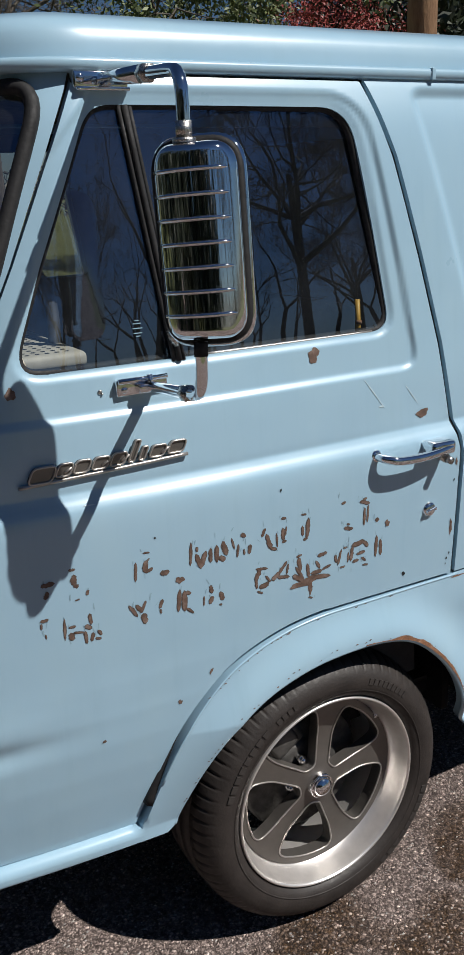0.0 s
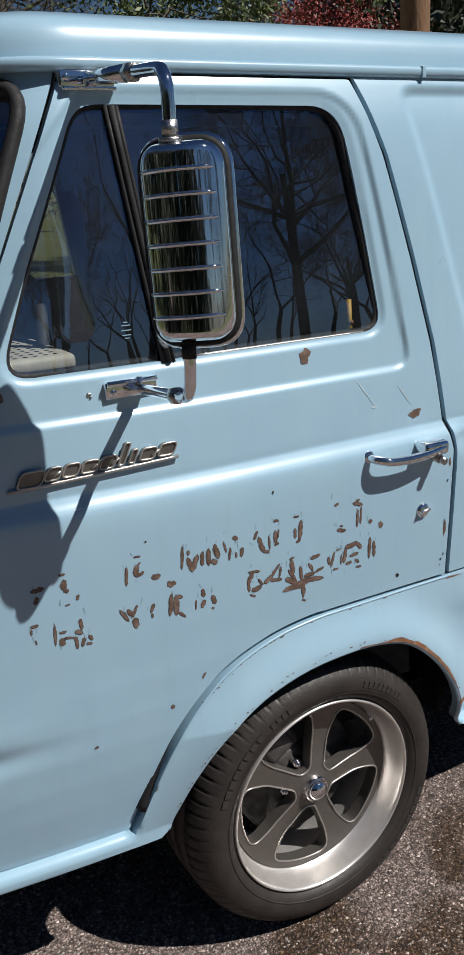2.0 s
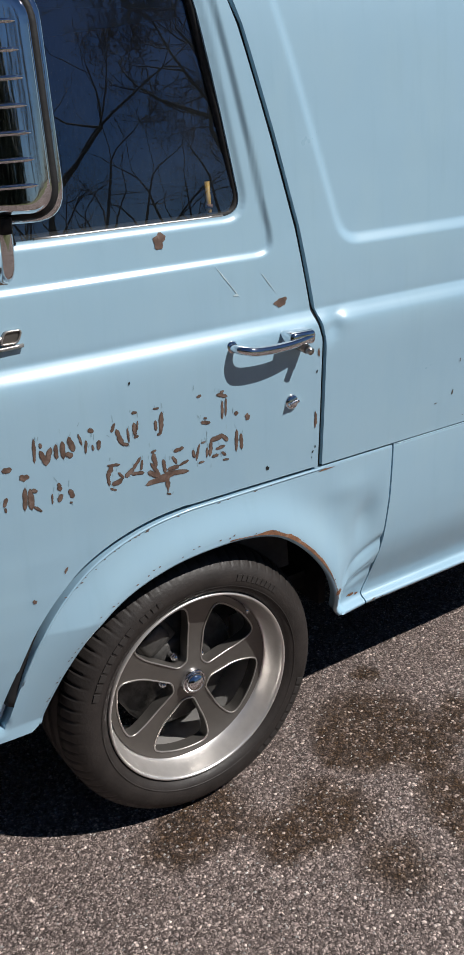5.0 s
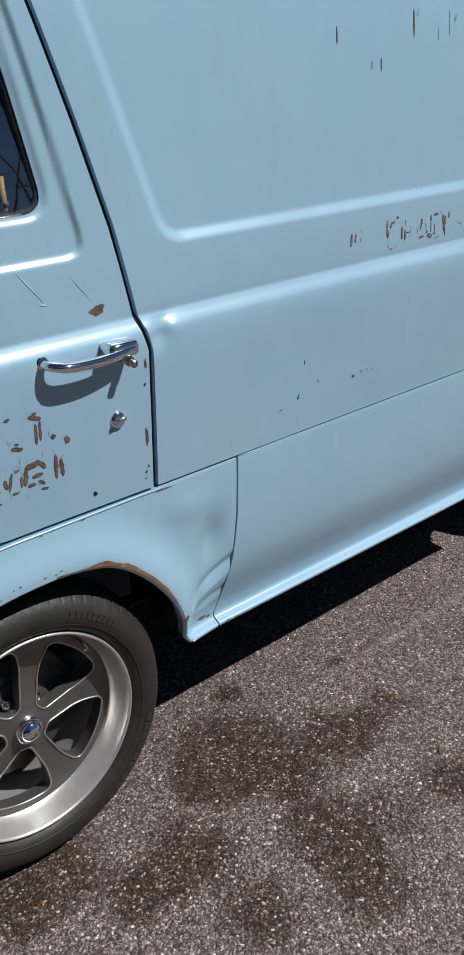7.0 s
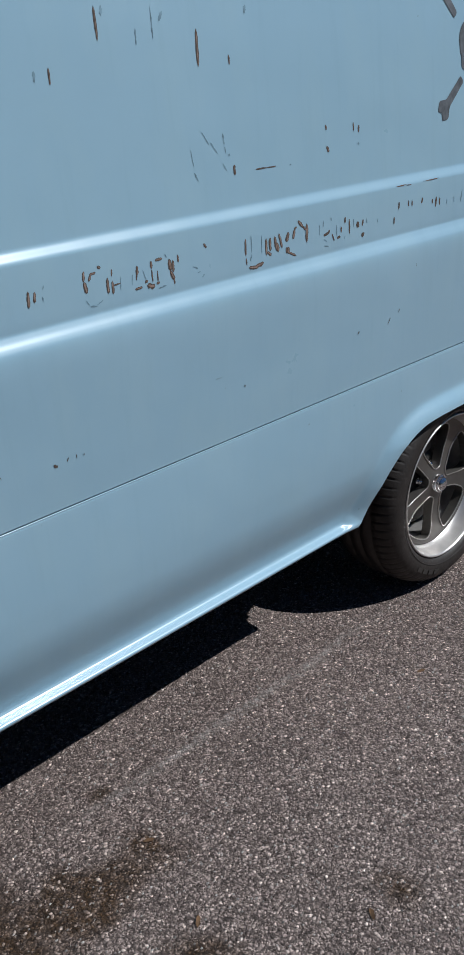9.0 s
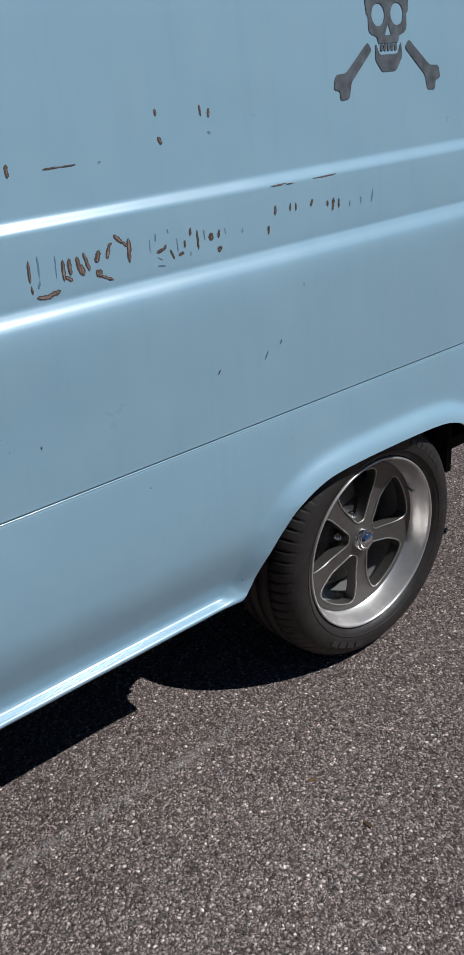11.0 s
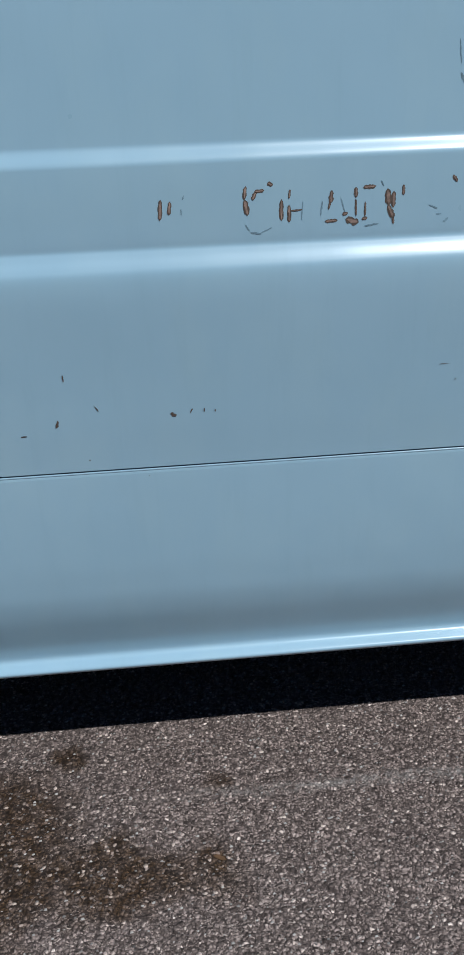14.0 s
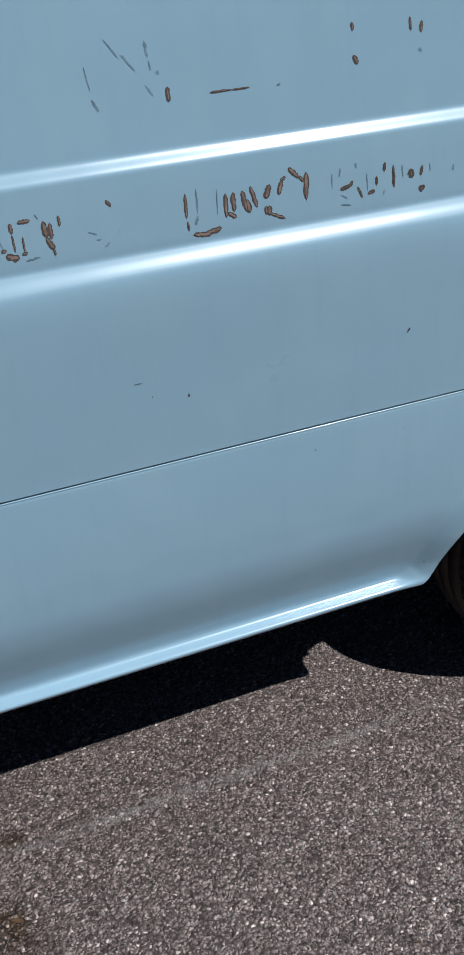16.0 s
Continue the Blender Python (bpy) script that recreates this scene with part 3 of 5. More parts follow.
gutter_profile = [(0.094, 1.781), (0.070, 1.780), (0.060, 1.782), (0.0555, 1.787), (0.0545, 1.795), (0.057, 1.8005), (0.062, 1.8015), (0.066, 1.798), (0.078, 1.796), (0.094, 1.798)]
part("rain_gutter", sweep(gutter_profile, plan), PAINT, van, "pale blue rain gutter along the roof edge")
roof_profile = [(0.074, 1.792), (0.0745, 1.806), (0.076, 1.822), (0.0795, 1.838), (0.086, 1.850), (0.097, 1.860), (0.115, 1.868), (0.148, 1.877), (0.20, 1.886), (0.27, 1.894)]
roof_v, roof_f = sweep(roof_profile, plan)
mid = len(roof_v)
n_p, m_p = len(roof_profile), len(plan)
for i in range(m_p):
    x, y, z = roof_v[i * n_p + n_p - 1]
    cx = max(x, 0.05)
    roof_v += [((x + cx) / 2, (y + 0.82) / 2, 1.9035), (cx, 0.82, 1.908)]
for i in range(m_p - 1):
    a, b = i * n_p + n_p - 1, (i + 1) * n_p + n_p - 1
    c, d = mid + 2 * i, mid + 2 * (i + 1)
    roof_f += [(a, b, d, c), (c, d, d + 1, c + 1)]
far_half = [(x, 2 * 0.82 - y, z) for x, y, z in roof_v]
part("roof", join((roof_v, roof_f), (far_half, [f[::-1] for f in roof_f])), PAINT, van, "pale blue domed roof")
part("gutter_clip", box(0.283, 0.0525, 1.781, 0.292, 0.062, 1.8025, 0.001), PAINT, van)

# shell that closes the van: far side, tail, floor, and the dark wheel wells
far_open = [(-0.58, 1.33), (0.15, 1.33), (0.08, 1.72), (-0.42, 1.72)]


def far_side(u, z):
    x, y, zz = bend(u, upper_y(np.maximum(z, 0.7)) + 0.01, z)
    return x, 1.64 - y, zz


part("far_side", patch([(-1.80, 0.40), (REAR, 0.36), (REAR, 1.79), (-0.46, 1.79), (-1.400, 1.79), (-1.400, 1.76), (-1.606, 1.20), (-1.80, 0.90)], [far_open, SCREEN],
                       grid_lines(-1.82, REAR, 0.04, (-0.5,), 0.015, 0.4), grid_lines(0.35, 1.80, 0.04), far_side, 0.02, (0, -1, 0)), PAINT, van)
part("far_windscreen", patch(SCREEN, [], grid_lines(-1.56, -0.50, 0.03), grid_lines(1.33, 1.77, 0.03), lambda u, z: (lambda p: (p[0], 1.64 - p[1], p[2]))(screen_side(u, z)), 0.0), GLASS, van)
part("tail", box(REAR - 0.03, 0.0, 0.36, REAR, 1.64, 1.84, 0.01), PAINT, van)
part("underbody", join(box(-0.95, 0.13, 0.385, REAR - 0.04, 1.50, 0.42, 0.0), box(0.47, 0.040, 0.374, 1.80, 0.14, 0.40, 0.0), box(-0.95, 0.09, 0.395, -0.42, 0.14, 0.41, 0.0)), DARK, van, smooth=False)
for c in (0.0, WB):
    wells = []
    w = 0.40
    lo_z = 0.36
    for s in (-1, 1):
        wells.append(box(c + s * w - 0.01, 0.075, lo_z, c + s * w + 0.01, 0.45, 0.76, 0.0))
    wells.append(box(c - w, 0.04, 0.735, c + w, 0.45, 0.755, 0.0))
    wells.append(box(c - w, 0.34, 0.2, c + w, 0.36, 0.75, 0.0))
    part("wheel_well", join(*wells), DARK, van, smooth=False)
# black door seal; behind the other panel gaps, dark tubes stand in for shade
part("gap_fill", join(tube([(u, float(upper_y(np.array(z))) + 0.029, z) for u, z in GAP], 0.021, 8),
                       tube([(u, 0.026, z + 0.002) for u, z in ARCH_TOP[4:]], 0.014, 6),
                       tube([(u - 0.002, 0.046 + 0.032 * float(step((0.56 - z) / 0.14)), z + 0.004) for u, z in ARCH_TOP[0:34]], 0.016, 6),
                       tube([(0.33, 0.024, 0.774), (REAR - 0.02, 0.024, 0.774)], 0.014, 6),
                       tube([(0.540, 0.022, 0.765), (0.533, 0.026, 0.64), (0.519, 0.038, 0.55), (0.50, 0.062, 0.46), (0.488, 0.075, 0.39)], 0.012, 6),
                       tube([(-0.452, 0.10, 1.776), (-0.587, 0.085, 1.493), (-0.70, 0.085, 1.27)], 0.015, 6)), SEAL, van, "black door seal, with dark filler for the shade in other panel gaps")

# door window: seal, sliding glass, divider, quarter light
def on_door(u, z, out=0.0):
    x, y, zz = door_side(np.array([u]), np.array([z]))
    return float(x[0]), float(y[0]) - out, float(zz[0])


part("window_seal", tube([on_door(u, z, -0.011) for u, z in OPENING], 0.0085, 8, closed=True), SEAL, door, "black rubber window seal")


def glass_side(u, z):
    x, y, zz = bend(u, 0.020 + 0.115 * (z - 1.32) + taper(u), z)
    return x, y, zz


pane = [(u, z) for u, z in OPENING]
window_glass = part("window_glass", patch(pane, [], grid_lines(-0.62, 0.17, 0.05), grid_lines(1.31, 1.75, 0.05), glass_side, 0.0), GLASS, door, "tinted side window glass reflecting bare trees")
window_glass.visible_shadow = False
div_a, div_b = np.array((-0.357, 1.732)), np.array((-0.306, 1.318))
bars = []
for off, rad, dy in ((-0.009, 0.0040, 0.005), (0.0, 0.0058, 0.008), (0.010, 0.0042, 0.004)):
    pts = []
    for k in range(7):
        u, z = div_a + (div_b - div_a) * k / 6
        x, y, zz = glass_side(np.array([u + off]), np.array([z]))
        pts.append((float(x[0]), float(y[0]) - dy, float(zz[0])))
    bars.append(tube(pts, rad, 8))
part("window_divider", join(*bars), SEAL, door, "black divider bar beside the quarter light")
part("seal_lip", tube([on_door(u, 1.3225, -0.003) for u in np.linspace(-0.26, 0.115, 12)], 0.0028, 6), EDGE, door, "dull metal strip under the window")
part("quarter_light_latch", tube([tuple(float(c[0]) - (0.012 if i == 1 else 0) for i, c in enumerate(glass_side(np.array([-0.322 + 0.006 * k]), np.array([1.372 - 0.014 * k])))) for k in range(3)], [0.005, 0.008, 0.004], 8), DULL_CHROME, door)
mark = []
for k, (w, zz) in enumerate(((0.008, 1.392), (0.016, 1.387), (0.018, 1.379), (0.016, 1.371), (0.008, 1.366))):
    x, y, z0 = (float(c[0]) for c in glass_side(np.array([-0.374]), np.array([zz])))
    mark.append(box(x - w / 2, y - 0.0016, z0 - 0.0007, x + w / 2, y - 0.0008, z0 + 0.0007, 0.0))
part("glass_marking", join(*mark), SCRATCH, door, "small pale etched glass marking", smooth=False)

# ---- door furniture ----
def hexagon(r, h):
    v = [(r * math.cos(math.pi / 3 * k), r * math.sin(math.pi / 3 * k), z) for z in (0, h) for k in range(6)]
    f = [(k, (k + 1) % 6, (k + 1) % 6 + 6, k + 6) for k in range(6)] + [tuple(range(5, -1, -1)), tuple(range(6, 12))]
    return v, f


def along(a, b):
    a, b = Vector(a), Vector(b)
    return Matrix.Translation(a) @ (b - a).to_track_quat("Z", "Y").to_matrix().to_4x4()


def dome(r, h, steps=20, rings=6):
    prof = [(max(1e-4, r * math.sin(math.pi / 2 * k / rings)), -h * math.cos(math.pi / 2 * k / rings)) for k in range(rings + 1)]
    return lathe(prof, steps)


handle = part("door_handle", join(
    tube(smooth_line([(0.097, -0.022, 1.082), (0.098, -0.040, 1.082), (0.108, -0.054, 1.080), (0.13, -0.0610, 1.076), (0.18, -0.062, 1.074), (0.225, -0.060, 1.076), (0.262, -0.056, 1.080), (0.274, -0.050, 1.082)], 4),
         [0.0070 + 0.0024 * math.sin(math.pi * k / 28) for k in range(29)], 14),
    box(0.213, -0.062, 1.066, 0.276, -0.018, 1.096, 0.009),
    moved(lathe([(0.012, 0.0), (0.014, -0.003), (0.010, -0.006), (0.0001, -0.006)], 20), pose(0.098, -0.020, 1.082))), CHROME, door, "chrome pull door handle")
part("push_button", join(tube([(0.258, -0.015, 1.060), (0.258, -0.052, 1.056)], 0.0095, 16), tube([(0.258, -0.050, 1.056), (0.258, -0.066, 1.054)], 0.0075, 16)), DULL_CHROME, handle, "dark chrome push button")
part("keyhole", join(moved(lathe([(0.0165, 0.002), (0.0165, -0.003), (0.0135, -0.007), (0.011, -0.0085), (0.0001, -0.0095)], 28), pose(0.240, -0.021, 0.942)),
                     moved(box(-0.013, -0.014, -0.0035, 0.013, -0.006, 0.0035, 0.002), pose(0.240, -0.021, 0.942, 0, -12, 0))), CHROME, door, "round chrome key lock")
part("plug_screw", join(moved(dome(0.0045, 0.003), pose(-0.456, on_door(-0.456, 1.283)[1], 1.283)), moved(dome(0.002, 0.004), pose(-0.453, on_door(-0.456, 1.283)[1] - 0.001, 1.280))), DULL_CHROME, door)


# script badge: slanted rounded loops on one bar, plain shapes with dark middles
def badge():
    def at(u, z, out):
        return (*on_door(u, 1.17, out)[:2], z)

    loops = [(-0.598, 0.040, 0.026, 0.004), (-0.552, 0.025, 0.021, 0.0), (-0.522, 0.026, 0.021, 0.0), (-0.490, 0.027, 0.020, 0.0), (-0.458, 0.026, 0.021, 0.0), (-0.424, 0.010, 0.036, 0.0), (-0.405, 0.010, 0.022, 0.0), (-0.386, 0.027, 0.020, 0.0), (-0.352, 0.030, 0.021, 0.0)]
    rings, fills = [], []
    for u, w, h, drop in loops:
        z0 = 1.1535 + 0.012 * (u + 0.598) / 0.28 - drop
        shape = rounded([(u, z0), (u + w, z0), (u + w + 0.45 * h, z0 + h), (u + 0.45 * h, z0 + h)], min(w, h) * 0.36, 4)
        rings.append(tube([at(p, z, 0.008) for p, z in shape], 0.0019, 8, closed=True))
        front = [at(p, z, 0.0065) for p, z in shape]
        fills.append(([*front, *[at(p, z, 0.0) for p, z in shape]], [tuple(range(len(shape)))] + [(k, (k + 1) % len(shape), (k + 1) % len(shape) + len(shape), k + len(shape)) for k in range(len(shape))]))
    rings.append(tube([at(-0.612 + 0.300 * k / 20, 1.146 + 0.012 * k / 20, 0.006) for k in range(21)], 0.0036, 8))
    for a, b in ((-0.535, -0.520), (-0.470, -0.452), (-0.436, -0.420), (-0.362, -0.345)):
        rings.append(tube([at(a, 1.158 + 0.012 * (a + 0.598) / 0.28, 0.007), at(b, 1.166 + 0.012 * (b + 0.598) / 0.28, 0.007)], 0.0024, 8))
    return join(*rings), fills


badge_rings, badge_fills = badge()
part("script_badge", badge_rings, EDGE, door, "pitted chrome badge of slanted loops on a bar")
for inlay in badge_fills:
    part("badge_inlay", inlay, SPOKE, door, smooth=False)


# ---- truck mirror on two chrome arms ----
def mirror():
    top = Vector((-0.405, -0.265, 1.531))
    turn = Matrix.Translation(top) @ pose(0, 0, 0, -4.5, 0, 0) @ Matrix.Rotation(radians(-41.0), 4, "Z")
    w, h = 0.0570, 0.1305

    def outline(sx, sz, r):
        return rounded([(-sx, -sz), (sx, -sz), (sx, sz), (-sx, sz)], r, 8)

    def stack(levels):
        verts, faces = [], []
        for sx, sz, r, y in levels:
            ring_pts = outline(sx, sz, r)
            verts += [(x, y, z) for x, z in ring_pts]
        n = len(ring_pts)
        for i in range(len(levels) - 1):
            for k in range(n):
                l = (k + 1) % n
                faces.append((i * n + k, i * n + l, (i + 1) * n + l, (i + 1) * n + k))
        faces.append(tuple(range(n))[::-1])
        faces.append(tuple((len(levels) - 1) * n + k for k in range(n)))
        return verts, faces

    def back(x, z):
        """The shell: barrel-curved across, straight up and down, rolled over at its edge."""
        edge, _, _ = nearest(outline(w, h, 0.038), x, z)
        drop = np.sqrt(np.clip(1 - (1 - np.clip(edge / 0.010, 0, 1)) ** 2, 0, 1))
        ends = np.sqrt(np.clip(1 - (1 - np.clip((h - np.abs(z)) / 0.014, 0, 1)) ** 2, 0, 1))
        return x, 0.004 - 0.010 * drop - 0.026 * (1 - (x / w) ** 2) * ends, z

    shell = join(patch(outline(w, h, 0.038), [], grid_lines(-w, w, 0.0016), grid_lines(-h, h, 0.0025), back, 0.0),
                 stack([(w, h, 0.038, 0.022), (w, h, 0.038, 0.004)]))
    trim = stack([(w + 0.006, h + 0.009, 0.046, 0.034), (w + 0.009, h + 0.012, 0.048, 0.029), (w + 0.009, h + 0.012, 0.048, 0.024), (w + 0.006, h + 0.008, 0.046, 0.020), (w + 0.002, h + 0.002, 0.042, 0.018)])
    holder = part("mirror", moved(shell, turn), CHROME, van, "tall chrome truck mirror with ribbed back on two arms")
    part("mirror_trim", moved(trim, turn), CHROME, holder)
    part("trim_groove", moved(tube([(x, 0.015, z) for x, z in outline(w + 0.001, h + 0.002, 0.041)], 0.0062, 8, closed=True), turn), SEAL, holder)
    part("mirror_glass", moved(stack([(w + 0.003, h + 0.004, 0.042, 0.0342), (w + 0.002, h + 0.003, 0.041, 0.0352)]), turn), CHROME, holder, "mirror glass facing the rear")
    for k in range(7):
        z = 0.094 - 0.0315 * k
        xs = np.linspace(-w + 0.004, w - 0.010, 15)
        x, y, zz = back(xs, np.full(15, z))
        part("rib", moved(tube([(float(p), float(q) - 0.0012, z) for p, q in zip(x, y)], [0.0028] * 14 + [0.0012], 8), turn), CHROME, holder)
    up, down = turn @ Vector((-0.010, -0.004, h)), turn @ Vector((-0.010, -0.004, -h))
    part("arm_nut", join(moved(hexagon(0.0122, 0.022), Matrix.Translation(up + Vector((0, 0, 0.004)))), moved(lathe([(0.016, -0.003), (0.016, 0.003)], 18, True), Matrix.Translation(up + Vector((0, 0, 0.002))) @ pose(0, 0, 0, 90))), DULL_CHROME, holder)
    part("arm_nut", moved(hexagon(0.0112, 0.020), Matrix.Translation(down - Vector((0, 0, 0.022)))), SEAL, holder, "black hexagon nut under the mirror")
    a = Vector(on_door(-0.400, 1.768, 0.022))
    bend_top = Vector((up.x + 0.004, up.y + 0.034, 1.752))
    j1, j2 = bend_top.lerp(a, 0.30), bend_top.lerp(a, 0.42)
    part("upper_arm", tube(smooth_line([up + Vector((0, 0, 0.015)), Vector((up.x, up.y, 1.705)), Vector((up.x, up.y + 0.002, 1.728)), Vector((up.x + 0.001, up.y + 0.012, 1.744)), bend_top, j1, j2, a], 6), 0.0092, 14), CHROME, holder)
    part("arm_nut", moved(hexagon(0.0140, 0.020), along(j1, j2)), DULL_CHROME, holder)
    part("arm_socket", tube([j2, j2.lerp(a, 0.6), a], [0.0128, 0.0110, 0.008], 14), CHROME, holder)
    b = Vector(on_door(-0.372, 1.286, 0.022))
    low = Vector((down.x + 0.003, down.y + 0.028, 1.318))
    k1, k2 = low.lerp(b, 0.13), low.lerp(b, 0.24)
    part("lower_arm", tube(smooth_line([down - Vector((0, 0, 0.015)), Vector((down.x, down.y, 1.365)), Vector((down.x, down.y + 0.002, 1.342)), Vector((down.x + 0.001, down.y + 0.011, 1.326)), low, k1, k2, b], 6), 0.0090, 14), CHROME, holder)
    part("arm_nut", moved(hexagon(0.0135, 0.020), along(k1, k2)), DULL_CHROME, holder)
    # brackets screwed to the door
    x0, y0, z0 = on_door(-0.395, 1.770)
    part("bracket", join(box(x0 - 0.047, y0 - 0.008, z0 - 0.014, x0 + 0.045, y0 + 0.012, z0 + 0.012, 0.003), box(x0 - 0.045, y0 - 0.016, z0 - 0.018, x0 + 0.045, y0 - 0.004, z0 - 0.012, 0.002),
                         moved(dome(0.0065, 0.004), pose(x0 - 0.036, y0 - 0.008, z0 + 0.001)), box(x0 - 0.005, y0 - 0.022, z0 - 0.012, x0 + 0.012, y0 - 0.006, z0 + 0.006, 0.003)), CHROME, holder, "chrome bracket screwed to the door frame")
    x1, y1, z1 = on_door(-0.383, 1.287)
    part("bracket", join(box(x1 - 0.047, y1 - 0.008, z1 - 0.015, x1 + 0.047, y1 + 0.006, z1 + 0.013, 0.003), tube([(x1 - 0.045, y1 - 0.010, z1 + 0.011), (x1 + 0.045, y1 - 0.010, z1 + 0.011)], 0.005, 10),
                         tube([(x1 + 0.012, y1 - 0.012, z1 + 0.018), (x1 + 0.012, y1 - 0.012, z1 - 0.004)], 0.0055, 10), moved(dome(0.006, 0.004), pose(x1 - 0.034, y1 - 0.008, z1 - 0.004)),
                         box(x1 - 0.012, y1 - 0.024, z1 - 0.010, x1 + 0.024, y1 - 0.006, z1 + 0.004, 0.003)), CHROME, holder, "chrome hinged bracket screwed to the door")


mirror()


# ---- wheels ----
def wheel_parts(holder, tread_out, marks):
    prof = [(0.216, 0.030), (0.2285, 0.010), (0.231, 0.004), (0.236, -0.003), (0.246, -0.009), (0.262, -0.0125), (0.278, -0.011), (0.292, -0.004), (0.303, 0.006), (0.3095, 0.016), (0.3145, 0.026), (0.3185, 0.038), (0.3205, 0.055),
            (0.3165, 0.058), (0.3165, 0.064), (0.3212, 0.067), (0.3220, 0.098), (0.3170, 0.101), (0.3170, 0.108), (0.3222, 0.111), (0.3222, 0.140), (0.3170, 0.143), (0.3170, 0.150), (0.3205, 0.153),
            (0.3185, 0.178), (0.310, 0.198), (0.28, 0.215), (0.235, 0.205), (0.216, 0.185)]
    verts, faces = lathe(prof, 720)
    n = len(prof)
    out = []
    for i, (x, y, z) in enumerate(verts):
        s, k = divmod(i, n)
        r = math.hypot(x, z)
        block = (s % 10) in (0, 1)
        if block and 8 <= k <= 12:
            r -= (0.0015, 0.0035, 0.0045, 0.0045, 0.0040)[k - 8]
        a = 2 * math.pi * s / 720
        out.append((r * math.cos(a), y, r * math.sin(a)))
    tyre = part("tyre", (out, faces), RUBBER, holder, "black low-profile tyre with worn tread")
    for start, count, size, r in marks:
        for k in range(count):
            a = radians(start - k * size)
            da = radians(size * 0.36)
            block_v = []
            for y in (-0.0100, -0.0136):
                for rr, aa in ((r - 0.007, a - da), (r - 0.007, a + da), (r + 0.007, a + da), (r + 0.007, a - da)):
                    block_v.append((rr * math.cos(aa), y, rr * math.sin(aa)))
            part("sidewall_marking", (block_v, [(4, 5, 6, 7), (0, 1, 5, 4), (1, 2, 6, 5), (2, 3, 7, 6), (3, 0, 4, 7)]), RUBBER_MARK, tyre, smooth=False)
    ringline = [(0.2475, -0.0100), (0.249, -0.0118), (0.2505, -0.0112)]
    part("sidewall_ring", lathe(ringline, 144), RUBBER, tyre)
    lip = part("rim", lathe([(0.2295, 0.006), (0.2290, 0.0), (0.2265, -0.0025), (0.2235, -0.001), (0.2215, 0.004), (0.2195, 0.012), (0.2165, 0.024), (0.2125, 0.036), (0.2085, 0.046), (0.2045, 0.052), (0.2015, 0.055), (0.1985, 0.075), (0.192, 0.16), (0.20, 0.19), (0.216, 0.195)], 144),
               LIP, holder, "deep brushed alloy rim lip")

    def disc(xx, zz):
        r = np.hypot(xx, zz)
        y = 0.056 - 0.016 * np.exp(-((r / 0.075) ** 2)) - 0.006 * step((r - 0.09) / 0.10)
        return xx, y, zz

    holes = []
    for k in range(5):
        a0 = radians(72 * k)
        pts = rounded([(0.048, -0.013), (0.048, 0.013), (0.118, 0.060), (0.172, 0.078), (0.191, 0.0), (0.172, -0.078), (0.118, -0.060)], [0.010, 0.010, 0.02, 0.026, 0.05, 0.026, 0.02], 5)
        holes.append([(x * math.cos(a0) - z * math.sin(a0), x * math.sin(a0) + z * math.cos(a0)) for x, z in pts])
    circle = [(0.2025 * math.cos(2 * math.pi * k / 96), 0.2025 * math.sin(2 * math.pi * k / 96)) for k in range(96)]
    spokes = part("spokes", patch(circle, holes, grid_lines(-0.204, 0.204, 0.0032), grid_lines(-0.204, 0.204, 0.0032), disc, 0.030), SPOKE, holder, "five bronze-grey cast spokes")
    for h in holes:
        pts = [tuple(float(c[0]) for c in disc(np.array([x]), np.array([z]))) for x, z in h]
        part("spoke_edge", tube([(x, y - 0.0008, z) for x, y, z in pts], 0.0021, 6, closed=True), EDGE, spokes, "machined bright spoke edge")
    part("hub_cap", join(moved(dome(0.0235, 0.016, 28, 8), pose(0, 0.030, 0)), lathe([(0.0235, 0.031), (0.0270, 0.028), (0.0292, 0.031), (0.0292, 0.040), (0.031, 0.046)], 28)), CHROME, holder, "domed chrome hub cap")
    for k in range(5):
        a = radians(72 * k)
        x, z = 0.0575 * math.cos(a), 0.0575 * math.sin(a)
        part("lug_nut", moved(join(moved(hexagon(0.0105, 0.02), pose(0, 0, 0, 90)), moved(dome(0.0085, 0.008), pose(0, -0.02, 0))), pose(x, 0.090, z)), CHROME, holder)
    drum = lathe([(0.0001, 0.088), (0.03, 0.088), (0.075, 0.090), (0.085, 0.093), (0.088, 0.105), (0.142, 0.108), (0.150, 0.114), (0.150, 0.185)], 72)
    caliper = join(box(-0.05, 0.085, 0.085, 0.05, 0.15, 0.165, 0.012), box(-0.035, 0.075, 0.10, 0.035, 0.1, 0.15, 0.010))
    brake = part("brake_drum", drum, DRUM, holder, "grey cast brake")
    part("brake_caliper", moved(caliper, pose(0, 0, 0, 0, 10, 0)), DRUM, brake)
    part("valve", join(tube([(0.203, 0.060, 0.0), (0.1985, 0.035, 0.0), (0.196, 0.026, 0.0)], [0.004, 0.0038, 0.0045], 10), tube([(0.1965, 0.030, 0.0), (0.1955, 0.024, 0.0)], 0.0052, 8)), CHROME, holder)


